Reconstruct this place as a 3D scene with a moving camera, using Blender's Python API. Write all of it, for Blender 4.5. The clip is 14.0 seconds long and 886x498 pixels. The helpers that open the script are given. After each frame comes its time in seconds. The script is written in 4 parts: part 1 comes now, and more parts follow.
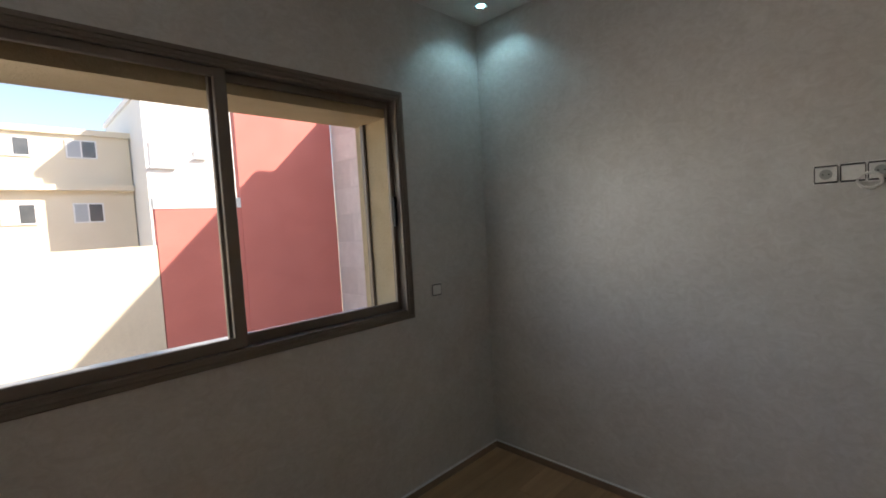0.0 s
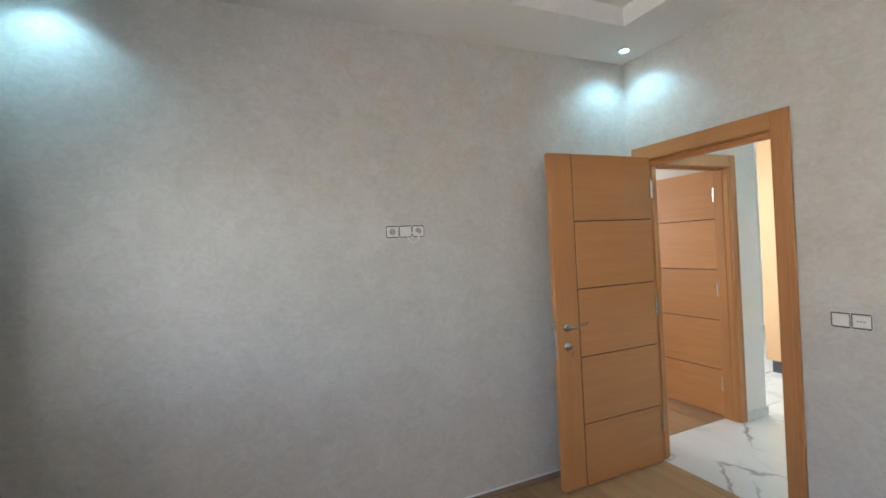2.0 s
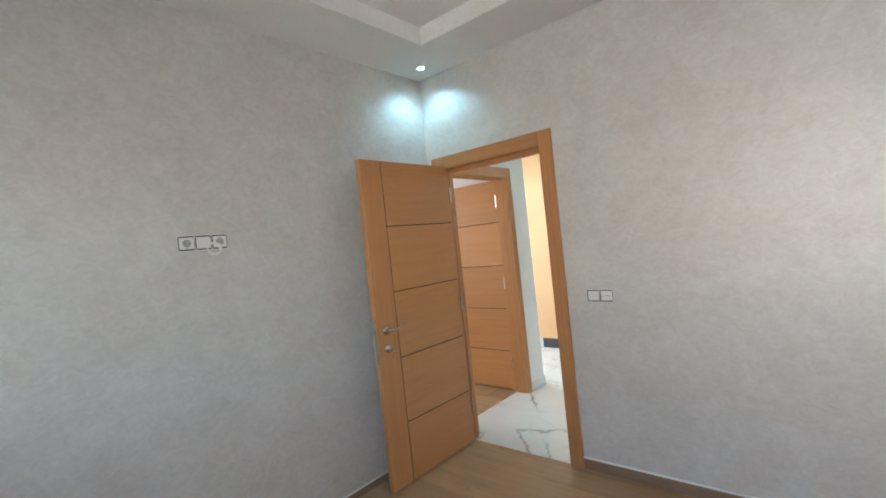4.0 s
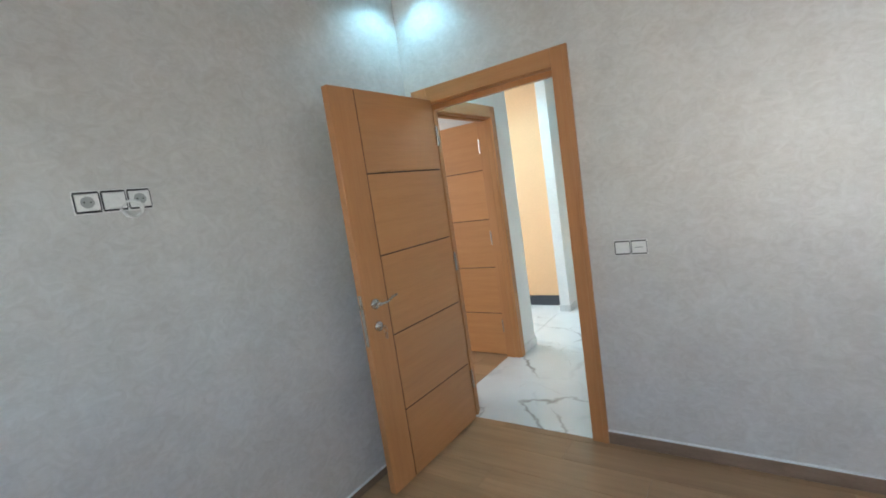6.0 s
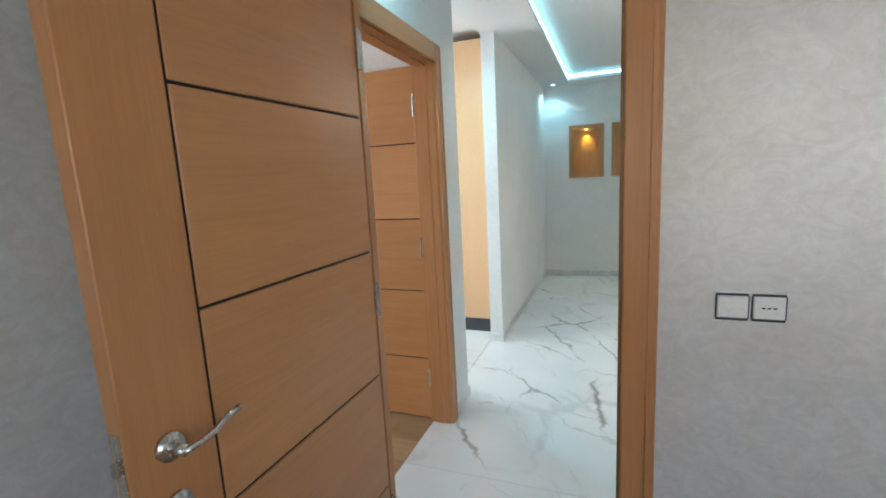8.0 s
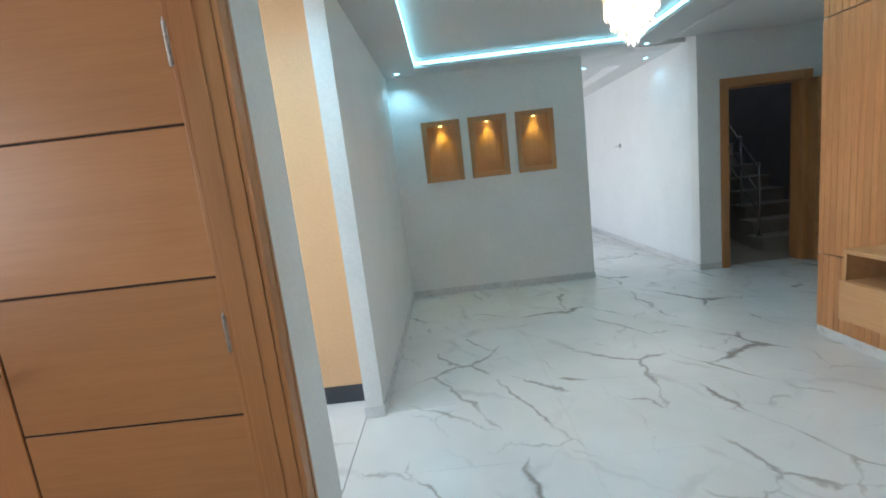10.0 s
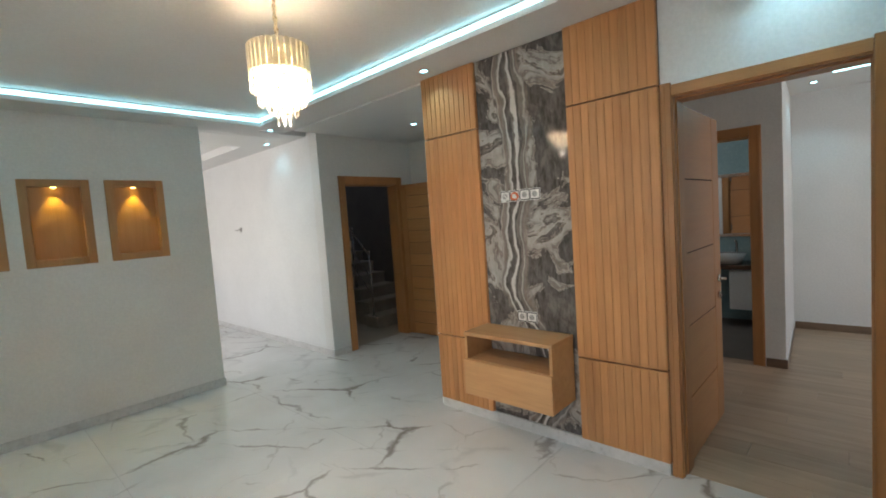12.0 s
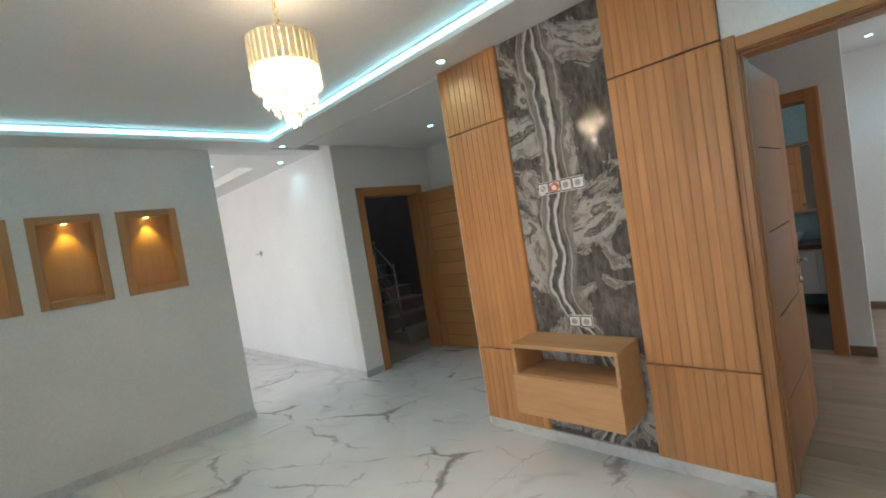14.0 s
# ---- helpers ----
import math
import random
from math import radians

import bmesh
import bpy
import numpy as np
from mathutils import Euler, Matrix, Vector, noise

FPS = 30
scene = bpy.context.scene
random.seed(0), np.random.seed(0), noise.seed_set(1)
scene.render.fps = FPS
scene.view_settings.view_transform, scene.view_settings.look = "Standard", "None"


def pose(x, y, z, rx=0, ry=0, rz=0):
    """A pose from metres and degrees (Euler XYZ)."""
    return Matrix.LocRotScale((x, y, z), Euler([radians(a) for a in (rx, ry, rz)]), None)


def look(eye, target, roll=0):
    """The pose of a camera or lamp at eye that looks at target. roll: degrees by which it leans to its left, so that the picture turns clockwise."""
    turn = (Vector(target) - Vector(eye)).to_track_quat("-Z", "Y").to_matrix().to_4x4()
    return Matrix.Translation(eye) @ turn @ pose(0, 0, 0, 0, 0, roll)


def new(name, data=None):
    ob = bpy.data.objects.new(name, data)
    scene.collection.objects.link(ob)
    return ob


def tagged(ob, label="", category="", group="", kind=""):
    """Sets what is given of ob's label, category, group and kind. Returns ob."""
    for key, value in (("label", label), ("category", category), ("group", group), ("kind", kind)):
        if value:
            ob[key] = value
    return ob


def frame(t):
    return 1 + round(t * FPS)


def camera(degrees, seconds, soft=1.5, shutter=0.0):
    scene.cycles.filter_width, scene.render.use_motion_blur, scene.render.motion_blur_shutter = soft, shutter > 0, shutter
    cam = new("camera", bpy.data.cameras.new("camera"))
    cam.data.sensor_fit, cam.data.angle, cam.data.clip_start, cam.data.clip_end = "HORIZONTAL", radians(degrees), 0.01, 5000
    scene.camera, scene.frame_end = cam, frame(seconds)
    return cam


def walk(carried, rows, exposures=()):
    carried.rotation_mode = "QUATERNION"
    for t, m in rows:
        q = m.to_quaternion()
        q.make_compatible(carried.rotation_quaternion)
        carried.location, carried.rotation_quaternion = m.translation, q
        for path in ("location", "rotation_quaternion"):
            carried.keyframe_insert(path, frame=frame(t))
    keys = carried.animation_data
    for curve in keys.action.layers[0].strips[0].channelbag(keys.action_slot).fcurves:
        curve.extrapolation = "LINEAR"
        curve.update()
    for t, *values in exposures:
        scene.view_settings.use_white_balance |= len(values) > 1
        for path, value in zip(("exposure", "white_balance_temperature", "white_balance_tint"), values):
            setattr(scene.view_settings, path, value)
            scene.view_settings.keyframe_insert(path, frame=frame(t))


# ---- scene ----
cam = camera(89.7, 14.0, 1.8)
PATH = [
    (0, (2.058, -1.589, 1.528), (0.648, -3.002, 1.408), -3.3),
    (0.5, (2.057, -1.831, 1.488), (0.309, -2.798, 1.384), -3.8),
    (1, (2.046, -2.12, 1.517), (0.108, -2.596, 1.384), -5.0),
    (1.5, (2.11, -2.374, 1.519), (0.144, -2.014, 1.445), -5.1),
    (2, (2.158, -2.501, 1.524), (0.329, -1.692, 1.518), -3.0),
    (2.5, (2.109, -2.583, 1.514), (0.492, -1.405, 1.548), -5.0),
    (5, (2.042, -2.533, 1.478), (0.785, -0.979, 1.407), -6.0),
    (5.5, (1.807, -2.411, 1.449), (0.539, -0.877, 1.254), -6.3),
    (6, (1.539, -2.314, 1.482), (0.4, -0.687, 1.246), -8.4),
    (6.5, (1.327, -2.067, 1.445), (0.336, -0.35, 1.183), -9.2),
    (7, (1.107, -1.807, 1.46), (0.176, -0.057, 1.199), -7.2),
    (9.5, (0.392, -0.415, 1.431), (0.186, 1.541, 1.065), -3.3),
    (10, (0.370, -0.164, 1.432), (0.328, 1.816, 1.104), -6.7),
    (10.5, (0.403, 0.103, 1.466), (0.591, 2.071, 1.168), -7.5),
    (11, (0.398, 0.257, 1.467), (0.995, 2.144, 1.178), -3.8),
    (11.5, (0.372, 0.393, 1.506), (1.548, 1.997, 1.288), -3.7),
    (12, (0.37, 0.445, 1.516), (1.835, 1.8, 1.38), -4.0),
    (12.5, (0.368, 0.461, 1.509), (1.935, 1.699, 1.409), -4.4),
    (13, (0.37, 0.489, 1.488), (1.917, 1.754, 1.402), -5.3),
    (13.5, (0.431, 0.588, 1.476), (1.884, 1.96, 1.385), -8.1),
    (14, (0.519, 0.721, 1.487), (1.928, 2.137, 1.401), -9.0),
]
EXPOSURE = [(0.0, 1.12, 7200, 16), (0.5, 1.02, 7500, 17), (1.0, 1.92, 7600, 15), (1.6, 2.26, 7100, 13), (2.0, 2.36, 6650, 12), (2.5, 2.44, 6900, 15), (5.0, 2.36, 6150, 8),
            (6.0, 2.32, 6100, 8), (7.0, 2.24, 6250, 10), (9.5, 1.93, 5850, 8), (10.0, 1.80, 6000, 10), (11.0, 1.60, 6550, 13), (12.5, 1.76, 7150, 17), (14.0, 1.80, 6850, 15)]
walk(cam, [(t, look(eye, target, roll)) for t, eye, target, roll in PATH], EXPOSURE)

# ---- world, sun, area lamps for daylight and added fill ----
world = bpy.data.worlds.new("world")
scene.world = world
world.use_nodes = True
wn = world.node_tree
wn.nodes.clear()
w_out = wn.nodes.new("ShaderNodeOutputWorld")
w_bg = wn.nodes.new("ShaderNodeBackground")
w_sky = wn.nodes.new("ShaderNodeTexSky")
w_sky.sky_type = "NISHITA"
w_sky.sun_disc = False
SUN_TO = Vector((-1.0, 0.8, 1.02)).normalized()
w_sky.sun_elevation = math.asin(SUN_TO.z)
w_sky.sun_rotation = math.atan2(SUN_TO.x, SUN_TO.y)
w_bg.inputs["Strength"].default_value = 0.15
wn.links.new(w_sky.outputs[0], w_bg.inputs["Color"])
wn.links.new(w_bg.outputs[0], w_out.inputs["Surface"])


def lamp(name, kind, place, target, energy, color, **more):
    data = bpy.data.lights.new(name, kind)
    data.energy, data.color = energy, color
    for key, value in more.items():
        if key == "size":
            data.size = value
        elif key == "size_y":
            data.shape, data.size_y = "RECTANGLE", value
        elif key == "radius":
            data.shadow_soft_size = value
        elif key == "cone":
            data.spot_size, data.spot_blend = radians(value), 0.6
        elif key == "angle":
            data.angle = radians(value)
    ob = new(name, data)
    ob.matrix_world = look(place, target)
    return ob


lamp("sun", "SUN", SUN_TO * 30, (0, 0, 0), 5.0, (1.0, 0.94, 0.85), angle=0.5)
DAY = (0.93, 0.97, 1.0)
# stands in for sky light; sits in the window's invented far end, out of view
lamp("sky_fill_bedroom_window", "AREA", (2.72, -3.66, 1.60), (1.9, 0.0, 0.80), 4.7, DAY, size=1.10, size_y=0.95)
# the next three stand for daylight from windows placed out of view
lamp("daylight_unseen_kitchen_window", "AREA", (-2.33, 1.80, 1.65), (0.0, 2.35, 1.2), 7.5, DAY, size=0.70, size_y=1.3)
lamp("daylight_unseen_side_room_window", "AREA", (-3.25, -0.6, 1.7), (0.0, 0.3, 1.2), 8.0, DAY, size=1.3, size_y=1.1)
lamp("daylight_unseen_living_window", "AREA", (-2.25, 7.2, 1.6), (2.0, 7.1, 1.4), 17.0, DAY, size=2.2, size_y=1.4)
# added fill for the back bedroom, set before an invented window out of view
lamp("fill_back_bedroom", "AREA", (5.0, -2.95, 1.6), (5.0, 0.0, 1.3), 6.8, DAY, size=1.6, size_y=1.1)
# added fill for the bathroom, which has no window opening
lamp("fill_bathroom", "AREA", (6.2, 2.70, 1.9), (6.2, 0.0, 1.2), 2.6, DAY, size=0.7, size_y=0.6)
# added fill high in the stair shaft; no stair window is built
lamp("fill_stairwell", "AREA", (4.4, 8.35, 3.6), (4.3, 5.5, 0.8), 2.2, DAY, size=0.9, size_y=0.9)
lamp("chandelier_glow", "SPOT", (1.505, 2.490, 2.060), (1.505, 2.490, 0.0), 10.0, (1.0, 0.90, 0.78), radius=0.02, cone=178)
LED = (0.40, 0.82, 1.0)

# ---- materials ----
MATS = {}


def shader(name):
    m = bpy.data.materials.new(name)
    m.use_nodes = True
    nt = m.node_tree
    bsdf = nt.nodes["Principled BSDF"]
    MATS[name] = m
    return m, nt, bsdf


def node(nt, kind, **values):
    n = nt.nodes.new(kind)
    for key, value in values.items():
        n.inputs[key].default_value = value
    return n


def coords(nt, scale=(1, 1, 1), per_object=0.0, turn=(0, 0, 0)):
    tc = nt.nodes.new("ShaderNodeTexCoord")
    mp = nt.nodes.new("ShaderNodeMapping")
    mp.inputs["Scale"].default_value = scale
    mp.inputs["Rotation"].default_value = [radians(a) for a in turn]
    nt.links.new(tc.outputs["Object"], mp.inputs["Vector"])
    if per_object:
        info = nt.nodes.new("ShaderNodeObjectInfo")
        mul = nt.nodes.new("ShaderNodeMath")
        mul.operation = "MULTIPLY"
        mul.inputs[1].default_value = per_object
        nt.links.new(info.outputs["Random"], mul.inputs[0])
        com = nt.nodes.new("ShaderNodeCombineXYZ")
        for s in ("X", "Y", "Z"):
            nt.links.new(mul.outputs[0], com.inputs[s])
        nt.links.new(com.outputs[0], mp.inputs["Location"])
    return mp.outputs["Vector"]


def ramp(nt, fac, stops):
    r = nt.nodes.new("ShaderNodeValToRGB")
    while len(r.color_ramp.elements) < len(stops):
        r.color_ramp.elements.new(0.5)
    for e, (pos, col) in zip(r.color_ramp.elements, stops):
        e.position, e.color = pos, (*col, 1)
    nt.links.new(fac, r.inputs["Fac"])
    return r.outputs["Color"]


def mixc(nt, fac, a, b, mode="MIX"):
    m = nt.nodes.new("ShaderNodeMix")
    m.data_type, m.blend_type = "RGBA", mode
    for sock, val in ((m.inputs[0], fac), (m.inputs[6], a), (m.inputs[7], b)):
        if isinstance(val, (int, float)):
            sock.default_value = val
        elif isinstance(val, tuple):
            sock.default_value = (*val, 1)
        else:
            nt.links.new(val, sock)
    return m.outputs[2]


def noise_of(nt, vec, scale, detail=4.0, rough=0.55, distort=0.0):
    n = node(nt, "ShaderNodeTexNoise", Scale=scale, Detail=detail, Roughness=rough, Distortion=distort)
    nt.links.new(vec, n.inputs["Vector"])
    return n.outputs["Fac"]


def bump(nt, bsdf, height, strength, distance=0.01):
    b = node(nt, "ShaderNodeBump", Strength=strength, Distance=distance)
    nt.links.new(height, b.inputs["Height"])
    nt.links.new(b.outputs[0], bsdf.inputs["Normal"])


def plain(name, c1, c2, scale=3.0, rough=0.6, metal=0.0, fine=40.0, relief=0.15, distance=0.004, per_object=0.0, stretch=(1, 1, 1), rough_var=0.1):
    m, nt, bsdf = shader(name)
    vec = coords(nt, stretch, per_object)
    big = noise_of(nt, vec, scale, 4)
    small = noise_of(nt, vec, fine, 5)
    col = ramp(nt, big, [(0.3, c1), (0.7, c2)])
    col = mixc(nt, 0.25, col, ramp(nt, small, [(0.3, tuple(0.8 * v for v in c1)), (0.75, tuple(min(1, 1.12 * v) for v in c2))]))
    nt.links.new(col, bsdf.inputs["Base Color"])
    rr = node(nt, "ShaderNodeMapRange")
    rr.inputs["To Min"].default_value, rr.inputs["To Max"].default_value = rough - rough_var, rough + rough_var
    nt.links.new(small, rr.inputs["Value"])
    nt.links.new(rr.outputs[0], bsdf.inputs["Roughness"])
    bsdf.inputs["Metallic"].default_value = metal
    if relief:
        bump(nt, bsdf, small, relief, distance)
    return m


def glow(name, color, strength):
    m, nt, bsdf = shader(name)
    bsdf.inputs["Base Color"].default_value = (*color, 1)
    bsdf.inputs["Emission Color"].default_value = (*color, 1)
    bsdf.inputs["Emission Strength"].default_value = strength
    return m


def pearl_plaster():
    """Trowelled pearly decorative paint: patches, short strokes, silky gloss."""
    m, nt, bsdf = shader("pearl_plaster")
    vec = coords(nt)
    warp = noise_of(nt, vec, 2.2, 3)
    patch = noise_of(nt, vec, 4.5, 8, 0.66, 0.9)
    stroke = noise_of(nt, coords(nt, (1, 1, 1.5)), 15.0, 8, 0.68, 1.9)
    grain = noise_of(nt, vec, 120.0, 3)
    col = ramp(nt, patch, [(0.34, (0.53, 0.508, 0.482)), (0.50, (0.585, 0.568, 0.545)), (0.66, (0.645, 0.632, 0.612))])
    col = mixc(nt, 0.46, col, ramp(nt, stroke, [(0.36, (0.49, 0.465, 0.44)), (0.50, (0.585, 0.566, 0.543)), (0.64, (0.69, 0.677, 0.66))]))
    col = mixc(nt, 0.2, col, ramp(nt, warp, [(0.3, (0.54, 0.51, 0.48)), (0.7, (0.61, 0.61, 0.61))]))
    nt.links.new(col, bsdf.inputs["Base Color"])
    rr = node(nt, "ShaderNodeMapRange")
    rr.inputs["To Min"].default_value, rr.inputs["To Max"].default_value = 0.56, 0.36
    nt.links.new(stroke, rr.inputs["Value"])
    nt.links.new(rr.outputs[0], bsdf.inputs["Roughness"])
    bsdf.inputs["Metallic"].default_value = 0.2
    hh = mixc(nt, 0.35, stroke, grain)
    bump(nt, bsdf, hh, 0.36, 0.004)
    return m


def wood(name, dark, mid, light, along="z", rough=0.42, per_object=7.0, grain=1.0):
    """Veneer with long grain along one axis."""
    m, nt, bsdf = shader(name)
    lo, hi = 1.3 * grain, 26.0 * grain
    scale = {"x": (lo, hi, hi), "y": (hi, lo, hi), "z": (hi, hi, lo)}[along]
    vec = coords(nt, scale, per_object)
    fibre = noise_of(nt, vec, 1.0, 6, 0.62, 0.5)
    pore = noise_of(nt, coords(nt, tuple(4 * s for s in scale), per_object), 1.6, 3)
    cloud = noise_of(nt, coords(nt, (1, 1, 1), per_object), 2.6, 3)
    col = ramp(nt, fibre, [(0.28, dark), (0.5, mid), (0.74, light)])
    col = mixc(nt, 0.3, col, ramp(nt, cloud, [(0.3, dark), (0.7, light)]))
    col = mixc(nt, 0.09, col, ramp(nt, pore, [(0.35, tuple(0.55 * v for v in dark)), (0.6, light)]))
    info = nt.nodes.new("ShaderNodeObjectInfo")
    tone = ramp(nt, info.outputs["Random"], [(0.0, (0.86, 0.86, 0.86)), (1.0, (1.06, 1.06, 1.06))])
    col = mixc(nt, 0.8, col, tone, "MULTIPLY")
    nt.links.new(col, bsdf.inputs["Base Color"])
    bsdf.inputs["Roughness"].default_value = rough
    bump(nt, bsdf, pore, 0.08, 0.002)
    return m


def vein_tile():
    """Polished white porcelain with long broken grey-brown veins."""
    m, nt, bsdf = shader("veined_porcelain")
    tc = nt.nodes.new("ShaderNodeNewGeometry")
    pos = tc.outputs["Position"]
    mp = nt.nodes.new("ShaderNodeMapping")
    mp.vector_type = "TEXTURE"
    mp.inputs["Rotation"].default_value = (0, 0, radians(34))
    mp.inputs["Scale"].default_value = (0.95, 1.75, 1.0)
    nt.links.new(pos, mp.inputs["Vector"])
    v = mp.outputs["Vector"]

    def times(a, b):
        t = nt.nodes.new("ShaderNodeMath")
        t.operation = "MULTIPLY"
        nt.links.new(a, t.inputs[0])
        nt.links.new(b, t.inputs[1])
        return t.outputs[0]

    def gate(scale, lo, hi, seed):
        off = nt.nodes.new("ShaderNodeVectorMath")
        off.operation = "ADD"
        off.inputs[1].default_value = (seed, -seed, seed)
        nt.links.new(pos, off.inputs[0])
        n = noise_of(nt, off.outputs[0], scale, 2)
        rg = node(nt, "ShaderNodeMapRange")
        rg.inputs["From Min"].default_value, rg.inputs["From Max"].default_value = lo, hi
        nt.links.new(n, rg.inputs["Value"])
        return rg.outputs[0]

    def crack(scale, width, seed, lo, hi, gate_scale):
        """Angular forked strokes along cell borders, tapering out where the gate closes."""
        bend = node(nt, "ShaderNodeTexNoise", Scale=2.6, Detail=4.0, Roughness=0.6)
        nt.links.new(pos, bend.inputs["Vector"])
        mix = nt.nodes.new("ShaderNodeMix")
        mix.data_type, mix.blend_type = "RGBA", "LINEAR_LIGHT"
        mix.inputs[0].default_value = 0.13
        nt.links.new(v, mix.inputs[6])
        nt.links.new(bend.outputs["Color"], mix.inputs[7])
        off = nt.nodes.new("ShaderNodeVectorMath")
        off.operation = "ADD"
        off.inputs[1].default_value = (seed, 0.6 * seed, 0.0)
        nt.links.new(mix.outputs[2], off.inputs[0])
        vo = node(nt, "ShaderNodeTexVoronoi", Scale=scale)
        vo.voronoi_dimensions, vo.feature = "2D", "DISTANCE_TO_EDGE"
        nt.links.new(off.outputs[0], vo.inputs["Vector"])
        open_ = gate(gate_scale, lo, hi, seed)
        rough = noise_of(nt, pos, 9.0, 3)
        wide = nt.nodes.new("ShaderNodeMath")
        wide.operation = "MULTIPLY"
        nt.links.new(open_, wide.inputs[0])
        wide.inputs[1].default_value = width
        wide2 = times(wide.outputs[0], rough)
        floor_ = nt.nodes.new("ShaderNodeMath")
        floor_.operation = "ADD"
        floor_.inputs[1].default_value = 0.0002
        nt.links.new(wide2, floor_.inputs[0])
        div = nt.nodes.new("ShaderNodeMath")
        div.operation = "DIVIDE"
        nt.links.new(vo.outputs["Distance"], div.inputs[0])
        nt.links.new(floor_.outputs[0], div.inputs[1])
        rg = node(nt, "ShaderNodeMapRange")
        rg.inputs["From Min"].default_value, rg.inputs["From Max"].default_value = 0.15, 1.0
        rg.inputs["To Min"].default_value, rg.inputs["To Max"].default_value = 1.0, 0.0
        nt.links.new(div.outputs[0], rg.inputs["Value"])
        return times(rg.outputs[0], open_)

    bold = crack(1.15, 0.058, 3.1, 0.44, 0.60, 1.6)
    more = crack(1.45, 0.052, 12.4, 0.47, 0.61, 1.9)
    thin = crack(2.4, 0.045, 7.7, 0.46, 0.62, 2.2)
    soft = crack(1.9, 0.15, 21.3, 0.44, 0.60, 1.9)
    cloud = noise_of(nt, pos, 1.6, 3)
    col = ramp(nt, cloud, [(0.3, (0.66, 0.66, 0.645)), (0.7, (0.76, 0.76, 0.75))])

    def scaled(a, k):
        t = nt.nodes.new("ShaderNodeMath")
        t.operation = "MULTIPLY"
        t.inputs[1].default_value = k
        nt.links.new(a, t.inputs[0])
        return t.outputs[0]

    col = mixc(nt, scaled(soft, 0.45), col, (0.46, 0.46, 0.46))
    col = mixc(nt, scaled(bold, 0.82), col, (0.23, 0.195, 0.17))
    col = mixc(nt, scaled(more, 0.72), col, (0.27, 0.24, 0.22))
    col = mixc(nt, scaled(thin, 0.45), col, (0.36, 0.34, 0.32))
    nt.links.new(col, bsdf.inputs["Base Color"])
    bsdf.inputs["Roughness"].default_value = 0.16
    return m


def marble_panel():
    """Dark taupe stone sheet: pale ribbons run down its middle, cloudy islands beside them, high gloss."""
    m, nt, bsdf = shader("banded_marble_sheet")
    vec = coords(nt)

    def calc(op, a, b):
        t = nt.nodes.new("ShaderNodeMath")
        t.operation = op
        for sock, val in zip(t.inputs, (a, b)):
            if isinstance(val, (int, float)):
                sock.default_value = val
            else:
                nt.links.new(val, sock)
        return t.outputs[0]

    sep = nt.nodes.new("ShaderNodeSeparateXYZ")
    nt.links.new(vec, sep.inputs[0])
    slow = noise_of(nt, coords(nt, (0.0, 0.35, 1.0)), 1.15, 1)
    mid = noise_of(nt, coords(nt, (0.0, 2.2, 1.0)), 2.6, 2)
    jag = noise_of(nt, coords(nt, (1, 1, 0.8)), 15.0, 4)
    s = calc("ADD", sep.outputs["Y"], calc("MULTIPLY", calc("SUBTRACT", slow, 0.5), 1.05))
    s = calc("ADD", s, calc("MULTIPLY", calc("SUBTRACT", mid, 0.5), 0.15))
    s = calc("ADD", s, calc("MULTIPLY", calc("SUBTRACT", jag, 0.5), 0.042))
    u = node(nt, "ShaderNodeMapRange")
    u.inputs["From Min"].default_value, u.inputs["From Max"].default_value = 1.71, 2.39
    nt.links.new(s, u.inputs["Value"])
    dark, taupe, brown, pale, white = (0.075, 0.064, 0.058), (0.17, 0.145, 0.13), (0.25, 0.195, 0.165), (0.43, 0.395, 0.365), (0.64, 0.615, 0.585)
    ribbons = ramp(nt, u.outputs[0], [(0.0, dark), (0.28, dark), (0.32, taupe), (0.35, brown), (0.375, taupe), (0.40, pale), (0.412, taupe), (0.445, taupe), (0.455, dark), (0.475, dark),
                                      (0.487, white), (0.512, white), (0.522, taupe), (0.545, dark), (0.575, dark), (0.587, white), (0.602, pale), (0.615, taupe), (0.66, brown),
                                      (0.672, pale), (0.685, dark), (1.0, dark)])
    warp = node(nt, "ShaderNodeTexNoise", Scale=2.4, Detail=3.0, Roughness=0.5)
    nt.links.new(vec, warp.inputs["Vector"])
    bent = nt.nodes.new("ShaderNodeMix")
    bent.data_type, bent.blend_type = "RGBA", "LINEAR_LIGHT"
    bent.inputs[0].default_value = 0.16
    nt.links.new(vec, bent.inputs[6])
    nt.links.new(warp.outputs["Color"], bent.inputs[7])
    island = noise_of(nt, bent.outputs[2], 2.1, 9, 0.62, 1.1)
    isl = ramp(nt, island, [(0.30, taupe), (0.37, (0.11, 0.095, 0.086)), (0.40, dark), (0.478, dark), (0.486, pale), (0.494, brown), (0.505, taupe), (0.525, (0.36, 0.33, 0.30)), (0.59, (0.45, 0.415, 0.385)), (0.60, brown), (0.615, dark), (0.64, taupe), (0.70, pale)])
    where = noise_of(nt, bent.outputs[2], 1.7, 4, 0.55, 0.4)
    side = calc("ABSOLUTE", calc("SUBTRACT", u.outputs[0], 0.52), 0.0)
    amount = node(nt, "ShaderNodeMapRange")
    amount.inputs["From Min"].default_value, amount.inputs["From Max"].default_value = 0.12, 0.17
    nt.links.new(calc("ADD", side, calc("MULTIPLY", calc("SUBTRACT", where, 0.5), 0.5)), amount.inputs["Value"])
    col = mixc(nt, amount.outputs[0], ribbons, isl)
